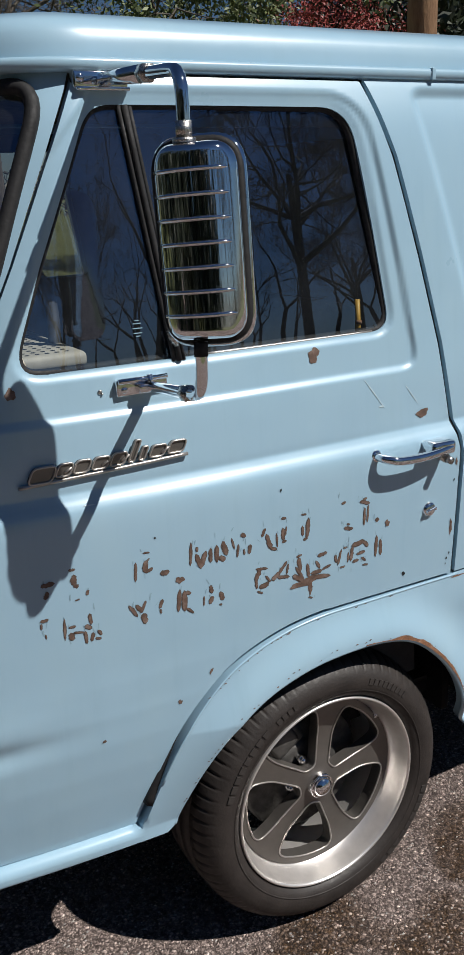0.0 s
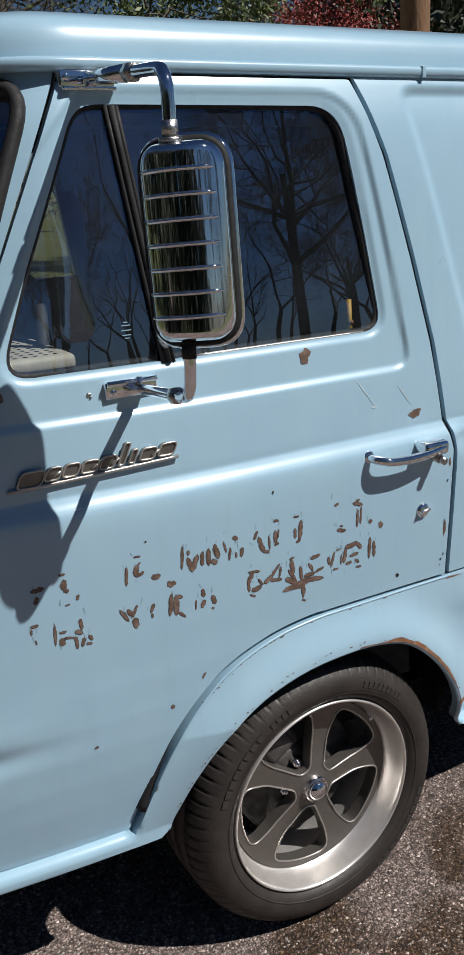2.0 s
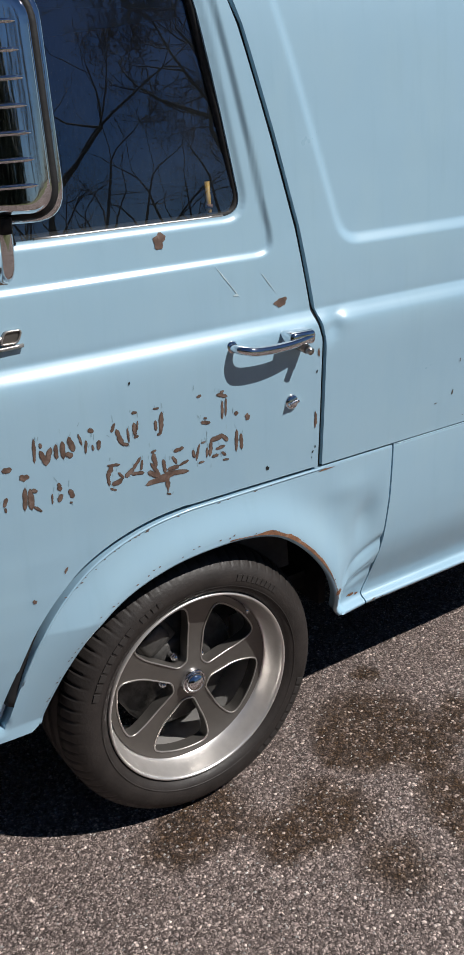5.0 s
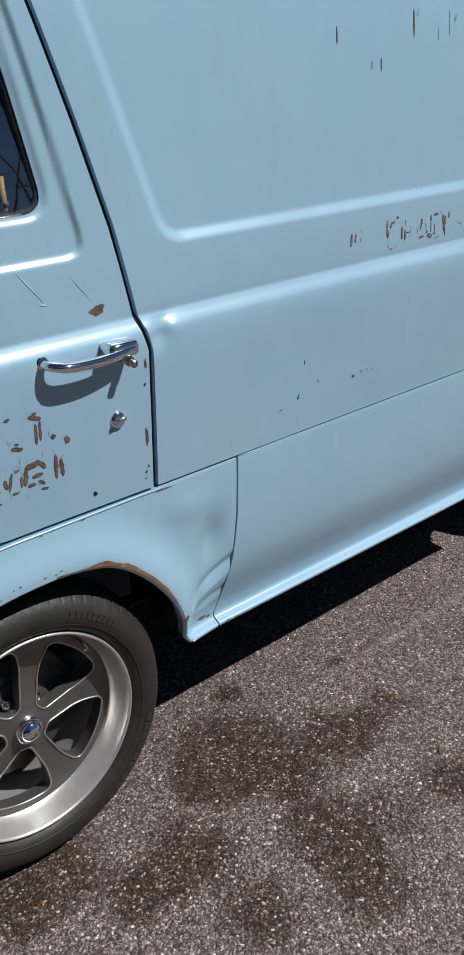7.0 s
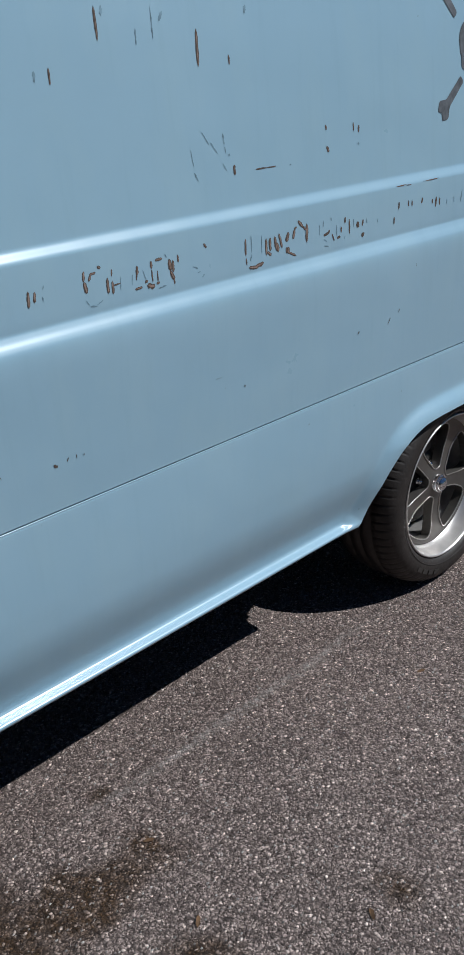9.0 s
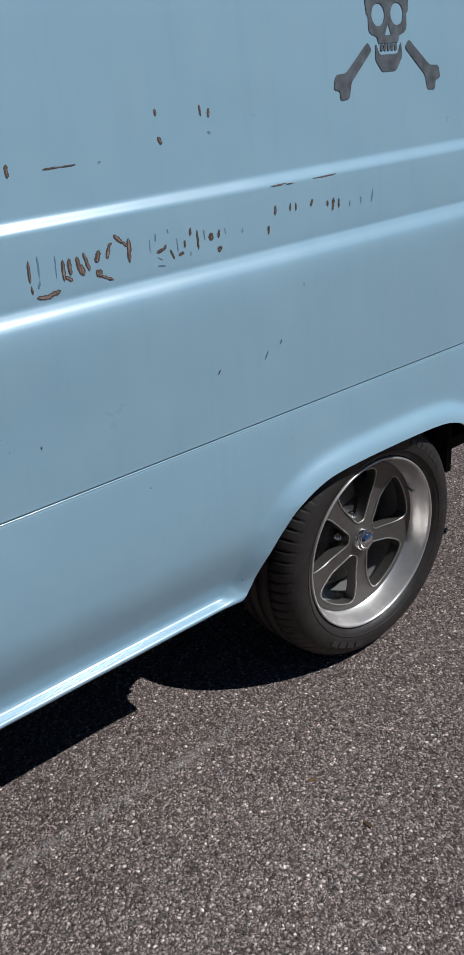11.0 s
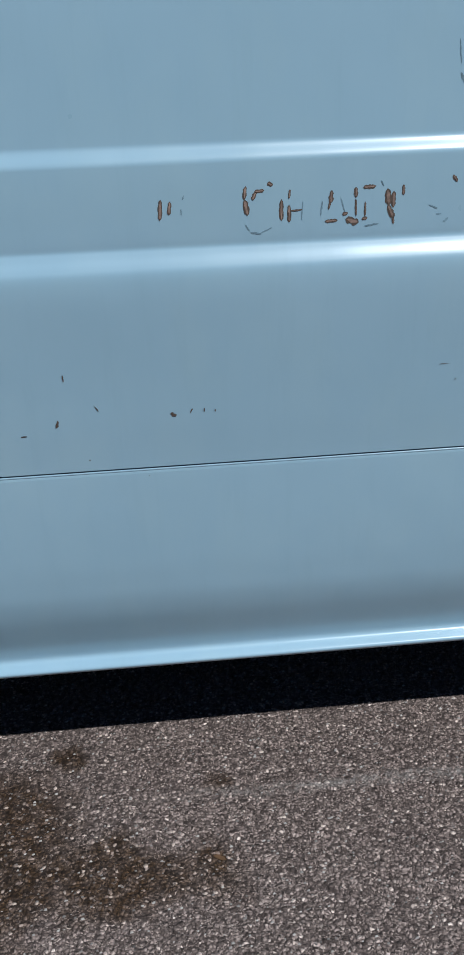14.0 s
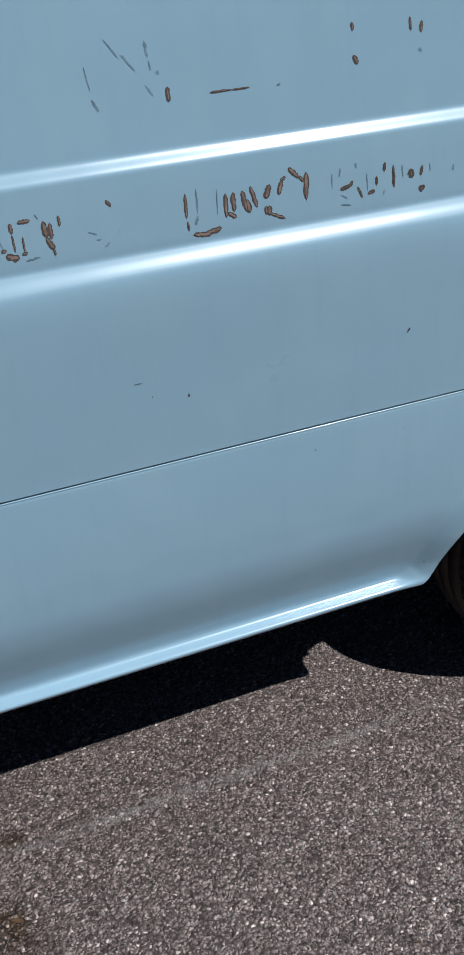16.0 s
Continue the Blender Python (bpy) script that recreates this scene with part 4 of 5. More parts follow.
wheel = thing("wheel", "alloy wheel with five bronze-grey spokes and black tyre", "wheel", "van wheels", (0, 0, HUB))
wheel_parts(wheel, 0, [(118, 8, 4.6, 0.272), (78, 4, 3.2, 0.270), (26, 9, 3.0, 0.270), (-60, 9, 5.0, 0.272)])
wheel.rotation_euler = (0, radians(-42), 0)
rear_wheel = thing("wheel", "alloy wheel with five bronze-grey spokes under the rear arch", "wheel", "van wheels", (WB, 0, HUB))
wheel_parts(rear_wheel, 0, [(-128, 4, 7.0, 0.272), (40, 7, 5.0, 0.272)])
rear_wheel.rotation_euler = (0, radians(-22), 0)
for far_x in (0.0, WB):
    copy_thing(rear_wheel, pose(far_x, 1.62, HUB, 0, 0, 180))


# ---- cabin seen through the glass ----
part("dashboard", join(box(-0.80, 0.16, 1.16, -0.50, 1.48, 1.30, 0.03)), CABIN, van, "dark dashboard under the windscreen")
pad = part("dash_pad", box(-0.74, 0.11, 1.310, -0.435, 0.62, 1.338, 0.010), CREAM, van, "cream perforated dashboard panel")
holes_v = [moved(lathe([(0.0045, 0.0), (0.0001, 0.0)], 8), pose(-0.70 + 0.018 * i, 0.13 + 0.022 * j, 1.3386, 90)) for i in range(14) for j in range(22)]
tagged(part("perforation", join(*holes_v), SEAL, pad), kind="stuff")
seat = thing("seat", "dark upholstered driver seat inside the van", "seat", at=(0.12, 0.50, 0.42))
part("cushion", moved(box(-0.45, -0.26, 0.30, 0.10, 0.26, 0.45, 0.04), pose(0, 0, 0)), CABIN, seat)
part("backrest", moved(box(-0.06, -0.25, 0.40, 0.06, 0.25, 0.93, 0.05), pose(0, 0, 0, 0, 8, 0)), CABIN, seat)
part("base", box(-0.40, -0.22, -0.02, 0.05, 0.22, 0.31, 0.02), CABIN, seat)
part("steering_wheel", join(tube([(-0.47 + 0.05 * math.sin(a), 0.42 + 0.20 * math.cos(a), 1.26 + 0.19 * math.sin(a)) for a in np.linspace(0, 2 * math.pi, 40)[:-1]], 0.012, 8, closed=True),
                            tube([(-0.47, 0.23, 1.26), (-0.47, 0.61, 1.26)], 0.010, 8), tube([(-0.47, 0.42, 1.26), (-0.62, 0.42, 1.10)], 0.02, 10)), CABIN, van)
part("bulkhead", join(box(0.42, 0.06, 0.42, 0.44, 1.58, 1.70, 0.0), box(-0.75, 0.13, 0.415, 0.44, 1.52, 0.43, 0.0)), CABIN, van, smooth=False)
# dark sheet added over the far side's blue inside to keep the cabin shaded
part("far_dark_sheet", patch([(-0.9, 0.45), (0.43, 0.45), (0.43, 1.77), (-0.45, 1.77), (-0.9, 1.30)], [far_open], grid_lines(-0.92, 0.45, 0.03), grid_lines(0.44, 1.79, 0.03), lambda u, z: (lambda p: (p[0], 1.58 - p[1], p[2]))(bend(u, upper_y(np.maximum(z, 0.7)) + 0.01, z)), 0.0), CABIN, van)
part("headliner", box(-0.5, 0.12, 1.80, 0.44, 1.52, 1.815, 0.0), CABIN, van, smooth=False)
part("door_lining", patch([(-0.74, 0.5), (0.30, 0.5), (0.26, 1.29), (-0.66, 1.29)], [], grid_lines(-0.75, 0.31, 0.05), grid_lines(0.49, 1.30, 0.05), lambda u, z: bend(u, 0.075 + 0 * u, z), 0.0), CABIN, van)
stick = thing("wooden_stick", "yellow wooden stick standing inside the window", "stick", at=(0.098, 0.036, 1.302))
part("shaft", tube([(0, 0, 0), (0.002, 0.008, 0.082)], 0.0052, 8), YELLOW, stick)
part("band", tube([(0.0015, 0.002, 0.035), (0.0019, 0.0025, 0.042)], 0.0064, 8), ORANGE, stick)


# ---- worn paint: rust spots, scratches and what is left of old lettering ----
def blob(rng, cu, cz, ru, rz, surface, lift=0.0008, lean=0.0, points=14, rough=0.35):
    """A ragged flake lying on a surface."""
    ph = [rng.uniform(0, 6.28) for _ in range(3)]
    rim = []
    for k in range(points):
        a = 2 * math.pi * k / points
        r = 1 + rough * (0.5 * math.sin(2 * a + ph[0]) + 0.4 * math.sin(3 * a + ph[1]) + 0.5 * math.sin(5 * a + ph[2]))
        dz = rz * r * math.sin(a)
        rim.append((cu + ru * r * math.cos(a) + lean * dz, cz + dz))
    rim.append((cu, cz))
    u, z = np.array([p[0] for p in rim]), np.array([p[1] for p in rim])
    x, y, zz = surface(u, z)
    verts = [(float(a), float(b) - lift, float(c)) for a, b, c in zip(x, y, zz)]
    return verts, [(k, (k + 1) % points, points) for k in range(points)]


def scrape(rng, u0, z0, u1, z1, w, surface, lift=0.0008, rough=0.35, grow=0.0):
    """A ragged bare stroke from one point to another, narrowing at both ends."""
    du, dz = u1 - u0, z1 - z0
    l = max(math.hypot(du, dz), 1e-4)
    du, dz = du / l, dz / l
    ends, n = w * 0.30 + grow, 9
    left, right = [], []
    for k in range(n):
        t = k / (n - 1)
        s = -ends + t * (l + 2 * ends)
        half = (0.5 * w + grow) * (1 - abs(2 * t - 1) ** 3.0) ** 0.5
        a, b = half * (1 + rough * rng.uniform(-1, 0.6)), half * (1 + rough * rng.uniform(-1, 0.6))
        cu, cz = u0 + du * s, z0 + dz * s
        left.append((cu - dz * a, cz + du * a))
        right.append((cu + dz * b, cz - du * b))
    pts = left + right
    x, y, zz = surface(np.array([p[0] for p in pts]), np.array([p[1] for p in pts]))
    return [(float(a), float(b) - lift, float(c)) for a, b, c in zip(x, y, zz)], [(k, k + n, k + n + 1, k + 1) for k in range(n - 1)]


# what is left of the door's old lettering: both ends and the width of each bare stroke
DOOR_INITIAL = [(-0.595, 0.974, -0.576, 0.975, 0.0082), (-0.591, 0.951, -0.587, 0.96, 0.0072), (-0.547, 0.993, -0.538, 0.993, 0.0041), (-0.54, 0.981, -0.541, 0.967, 0.0093), (-0.539, 0.963, -0.535, 0.961, 0.0073), (-0.519, 0.942, -0.517, 0.948, 0.0052), (-0.54, 0.935, -0.533, 0.936, 0.0021), (-0.428, 0.98, -0.43, 0.946, 0.0053), (-0.413, 0.996, -0.402, 0.995, 0.0026), (-0.409, 0.978, -0.412, 0.962, 0.0096), (-0.407, 0.979, -0.403, 0.983, 0.0032), (-0.41, 0.959, -0.398, 0.963, 0.0064), (-0.38, 0.95, -0.368, 0.949, 0.0097)]
DOOR_NAME = [(-0.321, 0.995, -0.323, 0.952, 0.0054), (-0.31, 0.983, -0.309, 0.977, 0.0054), (-0.311, 0.969, -0.302, 0.943, 0.0087), (-0.302, 0.943, -0.292, 0.97, 0.0099), (-0.282, 0.974, -0.282, 0.95, 0.0077), (-0.269, 0.977, -0.269, 0.947, 0.0088), (-0.256, 0.982, -0.249, 0.957, 0.0099), (-0.262, 0.953, -0.254, 0.947, 0.0089), (-0.238, 0.985, -0.232, 0.963, 0.0033), (-0.224, 0.969, -0.226, 0.946, 0.0045), (-0.216, 0.988, -0.21, 0.984, 0.0078), (-0.212, 0.957, -0.211, 0.948, 0.0034), (-0.199, 0.962, -0.2, 0.948, 0.0079)]
DOOR_NAME_END = [(-0.172, 0.975, -0.166, 0.988, 0.0057), (-0.162, 0.975, -0.152, 0.945, 0.0091), (-0.14, 0.973, -0.138, 0.945, 0.0034), (-0.152, 0.945, -0.141, 0.941, 0.0057), (-0.128, 1.001, -0.12, 1, 0.0046), (-0.126, 0.979, -0.124, 0.957, 0.008), (-0.118, 0.982, -0.12, 0.966, 0.0034), (-0.126, 0.952, -0.119, 0.953, 0.0046), (-0.083, 0.999, -0.073, 0.998, 0.0035), (-0.067, 0.987, -0.07, 0.948, 0.0093), (-0.081, 0.974, -0.08, 0.956, 0.0058), (-0.077, 0.946, -0.07, 0.947, 0.0047)]
DOOR_SUFFIX = [(0.013, 1.002, 0.02, 1.003, 0.0048), (0.021, 0.948, 0.039, 0.943, 0.0072), (0.027, 0.955, 0.032, 0.954, 0.0036), (0.058, 0.996, 0.08, 0.989, 0.0072), (0.066, 1, 0.072, 1.001, 0.0048), (0.069, 0.98, 0.069, 0.945, 0.0061), (0.078, 0.985, 0.077, 0.949, 0.0037), (0.101, 0.95, 0.103, 0.947, 0.0086)]
DOOR_TOWN = [(-0.601, 0.909, -0.591, 0.91, 0.0063), (-0.602, 0.904, -0.602, 0.895, 0.0031), (-0.596, 0.882, -0.595, 0.875, 0.0026), (-0.562, 0.904, -0.563, 0.864, 0.0042), (-0.554, 0.886, -0.544, 0.886, 0.0042), (-0.552, 0.872, -0.55, 0.863, 0.0096), (-0.547, 0.874, -0.53, 0.871, 0.0043), (-0.517, 0.902, -0.515, 0.884, 0.0064), (-0.525, 0.881, -0.517, 0.876, 0.0085), (-0.527, 0.87, -0.525, 0.849, 0.0064), (-0.513, 0.864, -0.516, 0.851, 0.0064), (-0.503, 0.867, -0.498, 0.859, 0.0054), (-0.508, 0.853, -0.5, 0.851, 0.0043)]
DOOR_TOWN_END = [(-0.444, 0.9, -0.43, 0.877, 0.0065), (-0.43, 0.897, -0.421, 0.884, 0.0086), (-0.413, 0.902, -0.421, 0.884, 0.0054), (-0.418, 0.876, -0.415, 0.861, 0.0109), (-0.381, 0.896, -0.386, 0.883, 0.0066), (-0.385, 0.878, -0.384, 0.871, 0.0033), (-0.346, 0.907, -0.35, 0.866, 0.0077), (-0.337, 0.901, -0.337, 0.865, 0.011), (-0.332, 0.9, -0.326, 0.896, 0.0066), (-0.332, 0.867, -0.32, 0.855, 0.0045), (-0.297, 0.882, -0.298, 0.864, 0.0028), (-0.283, 0.899, -0.281, 0.887, 0.0078), (-0.285, 0.866, -0.28, 0.876, 0.0079), (-0.263, 0.881, -0.258, 0.867, 0.009), (-0.264, 0.857, -0.261, 0.856, 0.0034)]
DOOR_NUMBER = [(-0.177, 0.906, -0.186, 0.889, 0.0103), (-0.185, 0.91, -0.161, 0.906, 0.0046), (-0.186, 0.889, -0.184, 0.87, 0.0057), (-0.176, 0.87, -0.159, 0.873, 0.0104), (-0.164, 0.89, -0.154, 0.877, 0.0046), (-0.182, 0.862, -0.171, 0.856, 0.0035), (-0.148, 0.879, -0.134, 0.888, 0.0093), (-0.134, 0.888, -0.117, 0.909, 0.007), (-0.135, 0.88, -0.112, 0.876, 0.007), (-0.113, 0.902, -0.116, 0.884, 0.0047), (-0.1, 0.873, -0.079, 0.861, 0.0106), (-0.089, 0.908, -0.084, 0.882, 0.0094), (-0.095, 0.891, -0.076, 0.861, 0.0059), (-0.092, 0.913, -0.083, 0.915, 0.0047), (-0.068, 0.891, -0.064, 0.864, 0.0071), (-0.064, 0.861, -0.013, 0.853, 0.0096), (-0.06, 0.856, -0.058, 0.83, 0.0072), (-0.062, 0.818, -0.054, 0.814, 0.003)]
DOOR_NUMBER_END = [(-0.042, 0.903, -0.023, 0.905, 0.0072), (-0.047, 0.892, -0.038, 0.877, 0.006), (-0.032, 0.871, -0.012, 0.876, 0.0048), (-0.057, 0.869, -0.035, 0.869, 0.0084), (-0.001, 0.893, 0.003, 0.879, 0.006), (0.014, 0.903, 0.007, 0.872, 0.0049), (0.013, 0.864, 0.024, 0.864, 0.0037), (0.032, 0.892, 0.031, 0.872, 0.0037), (0.02, 0.905, 0.027, 0.905, 0.0036), (0.042, 0.902, 0.039, 0.874, 0.0086), (0.042, 0.905, 0.069, 0.909, 0.0098), (0.069, 0.909, 0.08, 0.896, 0.0074), (0.054, 0.884, 0.073, 0.885, 0.0062), (0.045, 0.869, 0.057, 0.87, 0.0062), (0.067, 0.873, 0.076, 0.865, 0.005), (0.07, 0.856, 0.082, 0.854, 0.0037), (0.103, 0.912, 0.102, 0.868, 0.0075), (0.113, 0.901, 0.115, 0.869, 0.0075)]


def worn_word(name, strokes, holder, surface, label, seed, inner, ghosts=0):
    """Bare rusty strokes, each with the dark chipped edge of the paint round it."""
    rng = random.Random(seed)
    for st in strokes:
        rim = scrape(rng, *st, surface, 0.0006, 0.30, 0.0007)
        core = scrape(rng, *st[:4], st[4] * inner, surface, 0.0010, 0.45)
        ob = part(name, join(rim, core), CHIP_EDGE, holder, label, smooth=False)
        ob.data.materials.append(RUST if inner > 0.8 else PRIMER)
        for k, p in enumerate(ob.data.polygons):
            p.material_index = int(k >= len(rim[1]))
        for _ in range(ghosts):
            u, z = st[0] + rng.gauss(0, 0.006), st[1] + rng.gauss(0, 0.008)
            part("letter_ghost", scrape(rng, u, z, u + rng.gauss(0, 0.002), z + rng.uniform(0.004, 0.014), rng.uniform(0.001, 0.003), surface, 0.0004), SCRATCH, holder, smooth=False)


def faint_strokes(name, strokes, holder, surface, seed):
    rng = random.Random(seed)
    for st in strokes:
        part(name, scrape(rng, *st, surface, 0.0005, 0.5), FAINT, holder, smooth=False)


for k, word in enumerate((DOOR_INITIAL, DOOR_NAME, DOOR_NAME_END, DOOR_SUFFIX, DOOR_TOWN, DOOR_TOWN_END, DOOR_NUMBER, DOOR_NUMBER_END)):
    worn_word("worn_letter_stroke", word, door, door_side, "rust-brown remains of painted lettering", 3 + k, 0.92, 1)


def flakes(name, spots, surface, material, holder, label="", seed=2, rough=0.3, tiny=False):
    rng = random.Random(seed)
    geos = [blob(rng, u, z, ru, rz, surface, 0.0009, lean, 16, rough) for u, z, ru, rz, lean in spots]
    if tiny:
        tagged(part(name, join(*geos), material, holder, smooth=False), kind="stuff")
        return
    for g in geos:
        part(name, g, material, holder, label, smooth=False)


DOOR_SPOTS = [(-0.030, 1.295, 0.012, 0.014, 0), (0.228, 1.148, 0.014, 0.0095, 0), (0.305, 0.888, 0.004, 0.016, 0), (0.309, 1.035, 0.003, 0.008, 0), (-0.607, 1.297, 0.009, 0.010, 0.3), (-0.285, 0.720, 0.003, 0.006, 0.3),
              (-0.352, 0.673, 0.004, 0.005, 0), (-0.505, 0.635, 0.004, 0.003, 0), (-0.06, 0.84, 0.004, 0.018, 0), (0.129, 0.935, 0.006, 0.007, 0), (-0.345, 0.928, 0.008, 0.007, 0), (-0.075, 0.853, 0.03, 0.008, 0.3)]
flakes("rust_spot", DOOR_SPOTS, door_side, RUST, door, "brown rust spots in the door paint")
flakes("paint_chip", [(0.305, 0.995, 0.002, 0.003, 0), (0.30, 0.815, 0.0022, 0.003, 0), (0.306, 0.826, 0.0015, 0.003, 0), (0.298, 0.802, 0.001, 0.002, 0), (-0.39, 1.02, 0.0018, 0.002, 0), (-0.13, 1.058, 0.002, 0.003, 0), (0.18, 0.808, 0.004, 0.005, 0)],
       door_side, SEAL, door)
flakes("scuff", [(0.105, 1.205, 0.0014, 0.030, -0.8), (0.20, 1.19, 0.0011, 0.022, -0.8), (-0.50, 1.10, 0.012, 0.001, 0), (0.122, 1.177, 0.006, 0.002, 0.3)], door_side, SCUFF, door, "pale scratches in the door paint")
# what is left of the side panel's old lettering: both ends and the width of each bare stroke
WORD_A = [(0.897, 1.187, 0.895, 1.162, 0.0053), (0.91, 1.184, 0.908, 1.169, 0.0044), (1.017, 1.2, 1.015, 1.185, 0.0044), (1.016, 1.181, 1.019, 1.164, 0.0071), (1.027, 1.184, 1.031, 1.192, 0.0045), (1.031, 1.194, 1.042, 1.195, 0.0036), (1.068, 1.18, 1.068, 1.154, 0.0054), (1.08, 1.194, 1.079, 1.183, 0.0018), (1.079, 1.172, 1.079, 1.151, 0.0045), (1.081, 1.165, 1.097, 1.166, 0.0013), (1.14, 1.189, 1.139, 1.175, 0.0054), (1.138, 1.175, 1.136, 1.165, 0.0018), (1.132, 1.148, 1.148, 1.149, 0.0036), (1.158, 1.157, 1.162, 1.158, 0.0045)]
WORD_A_END = [(1.175, 1.192, 1.175, 1.181, 0.0045), (1.175, 1.177, 1.176, 1.154, 0.0018), (1.164, 1.149, 1.177, 1.145, 0.0091), (1.187, 1.193, 1.202, 1.194, 0.0045), (1.189, 1.172, 1.189, 1.153, 0.0018), (1.186, 1.149, 1.191, 1.15, 0.0037), (1.221, 1.187, 1.223, 1.169, 0.0082), (1.23, 1.184, 1.23, 1.165, 0.0055), (1.223, 1.165, 1.23, 1.15, 0.0064), (1.23, 1.15, 1.231, 1.141, 0.0028), (1.244, 1.193, 1.244, 1.181, 0.0032), (1.316, 1.203, 1.321, 1.196, 0.0037), (1.05, 1.204, 1.054, 1.202, 0.0045)]
GHOST_A = [(1.016, 1.149, 1.022, 1.14, 0.0018), (1.024, 1.137, 1.039, 1.135, 0.0027), (1.039, 1.137, 1.054, 1.143, 0.0018), (1.127, 1.176, 1.125, 1.157, 0.0023), (1.099, 1.178, 1.097, 1.152, 0.0018), (1.153, 1.181, 1.16, 1.16, 0.0018), (0.925, 1.174, 0.926, 1.167, 0.0027), (1.189, 1.139, 1.209, 1.141, 0.0028), (1.283, 1.164, 1.295, 1.159, 0.0023), (1.294, 1.151, 1.301, 1.151, 0.0023), (1.306, 1.14, 1.311, 1.144, 0.0038), (0.93, 1.193, 0.928, 1.187, 0.0018), (1.215, 1.194, 1.211, 1.201, 0.0018)]
WORD_B = [(1.434, 1.194, 1.433, 1.161, 0.0038), (1.434, 1.154, 1.435, 1.142, 0.0028), (1.443, 1.134, 1.467, 1.131, 0.0066), (1.462, 1.133, 1.484, 1.137, 0.0076), (1.497, 1.184, 1.496, 1.153, 0.0067), (1.509, 1.184, 1.509, 1.16, 0.0067), (1.5, 1.157, 1.51, 1.15, 0.0057), (1.524, 1.184, 1.529, 1.157, 0.0067), (1.531, 1.17, 1.534, 1.155, 0.0077), (1.538, 1.189, 1.546, 1.16, 0.0058), (1.562, 1.172, 1.568, 1.186, 0.0087), (1.566, 1.155, 1.566, 1.146, 0.0078), (1.561, 1.156, 1.561, 1.147, 0.0049), (1.567, 1.146, 1.591, 1.135, 0.0039), (1.584, 1.174, 1.589, 1.19, 0.0068), (1.589, 1.193, 1.595, 1.195, 0.0039), (1.603, 1.207, 1.617, 1.193, 0.0059), (1.619, 1.193, 1.625, 1.186, 0.0039), (1.63, 1.196, 1.629, 1.159, 0.0079)]
WORD_C = [(1.689, 1.164, 1.705, 1.167, 0.005), (1.705, 1.167, 1.708, 1.172, 0.004), (1.737, 1.151, 1.746, 1.152, 0.0051), (1.751, 1.173, 1.751, 1.162, 0.0031), (1.766, 1.192, 1.765, 1.181, 0.0041), (1.781, 1.186, 1.782, 1.154, 0.0041), (1.812, 1.174, 1.814, 1.166, 0.0094), (1.83, 1.143, 1.835, 1.146, 0.0084), (1.833, 1.178, 1.831, 1.166, 0.0042), (1.718, 1.162, 1.725, 1.147, 0.003)]
GHOST_B = [(1.452, 1.2, 1.451, 1.164, 0.0028), (1.451, 1.16, 1.447, 1.149, 0.0038), (1.484, 1.195, 1.482, 1.158, 0.0019), (1.674, 1.189, 1.674, 1.166, 0.002), (1.688, 1.196, 1.687, 1.183, 0.003), (1.688, 1.155, 1.699, 1.149, 0.0025), (1.688, 1.14, 1.705, 1.137, 0.0025), (1.734, 1.181, 1.735, 1.155, 0.002), (1.765, 1.151, 1.763, 1.145, 0.0031), (1.797, 1.185, 1.798, 1.167, 0.0026), (1.715, 1.199, 1.716, 1.193, 0.003), (1.847, 1.18, 1.848, 1.169, 0.0021)]
DRIPS = [(1.432, 1.339, 1.432, 1.323, 0.0056), (1.495, 1.326, 1.528, 1.326, 0.0019), (1.528, 1.326, 1.556, 1.326, 0.0014), (1.728, 1.349, 1.733, 1.34, 0.0061), (1.727, 1.394, 1.728, 1.386, 0.004), (1.825, 1.393, 1.826, 1.376, 0.0031), (1.845, 1.385, 1.844, 1.373, 0.0047)]
GHOST_D = [(1.407, 1.402, 1.409, 1.383, 0.0047), (1.35, 1.41, 1.367, 1.385, 0.0023), (1.372, 1.388, 1.388, 1.367, 0.0037), (1.41, 1.377, 1.411, 1.365, 0.0023), (1.42, 1.362, 1.421, 1.36, 0.0047), (1.401, 1.346, 1.41, 1.332, 0.0028), (1.321, 1.336, 1.329, 1.321, 0.0037), (1.317, 1.379, 1.321, 1.348, 0.0018), (1.84, 1.348, 1.844, 1.346, 0.0052), (1.6, 1.324, 1.605, 1.325, 0.0029)]
FAR_WORD = [(1.957, 1.152, 1.958, 1.165, 0.004), (1.977, 1.185, 1.978, 1.199, 0.005), (2.018, 1.186, 2.018, 1.198, 0.003), (2.033, 1.184, 2.033, 1.197, 0.003), (2.075, 1.187, 2.079, 1.197, 0.005), (2.137, 1.170, 2.141, 1.191, 0.006), (2.123, 1.180, 2.123, 1.188, 0.004), (2.156, 1.172, 2.156, 1.188, 0.004)]
FAR_GHOST = [(2.189, 1.170, 2.190, 1.180, 0.003), (2.224, 1.170, 2.224, 1.183, 0.003), (2.256, 1.166, 2.262, 1.195, 0.004), (1.89, 1.165, 1.891, 1.172, 0.004)]
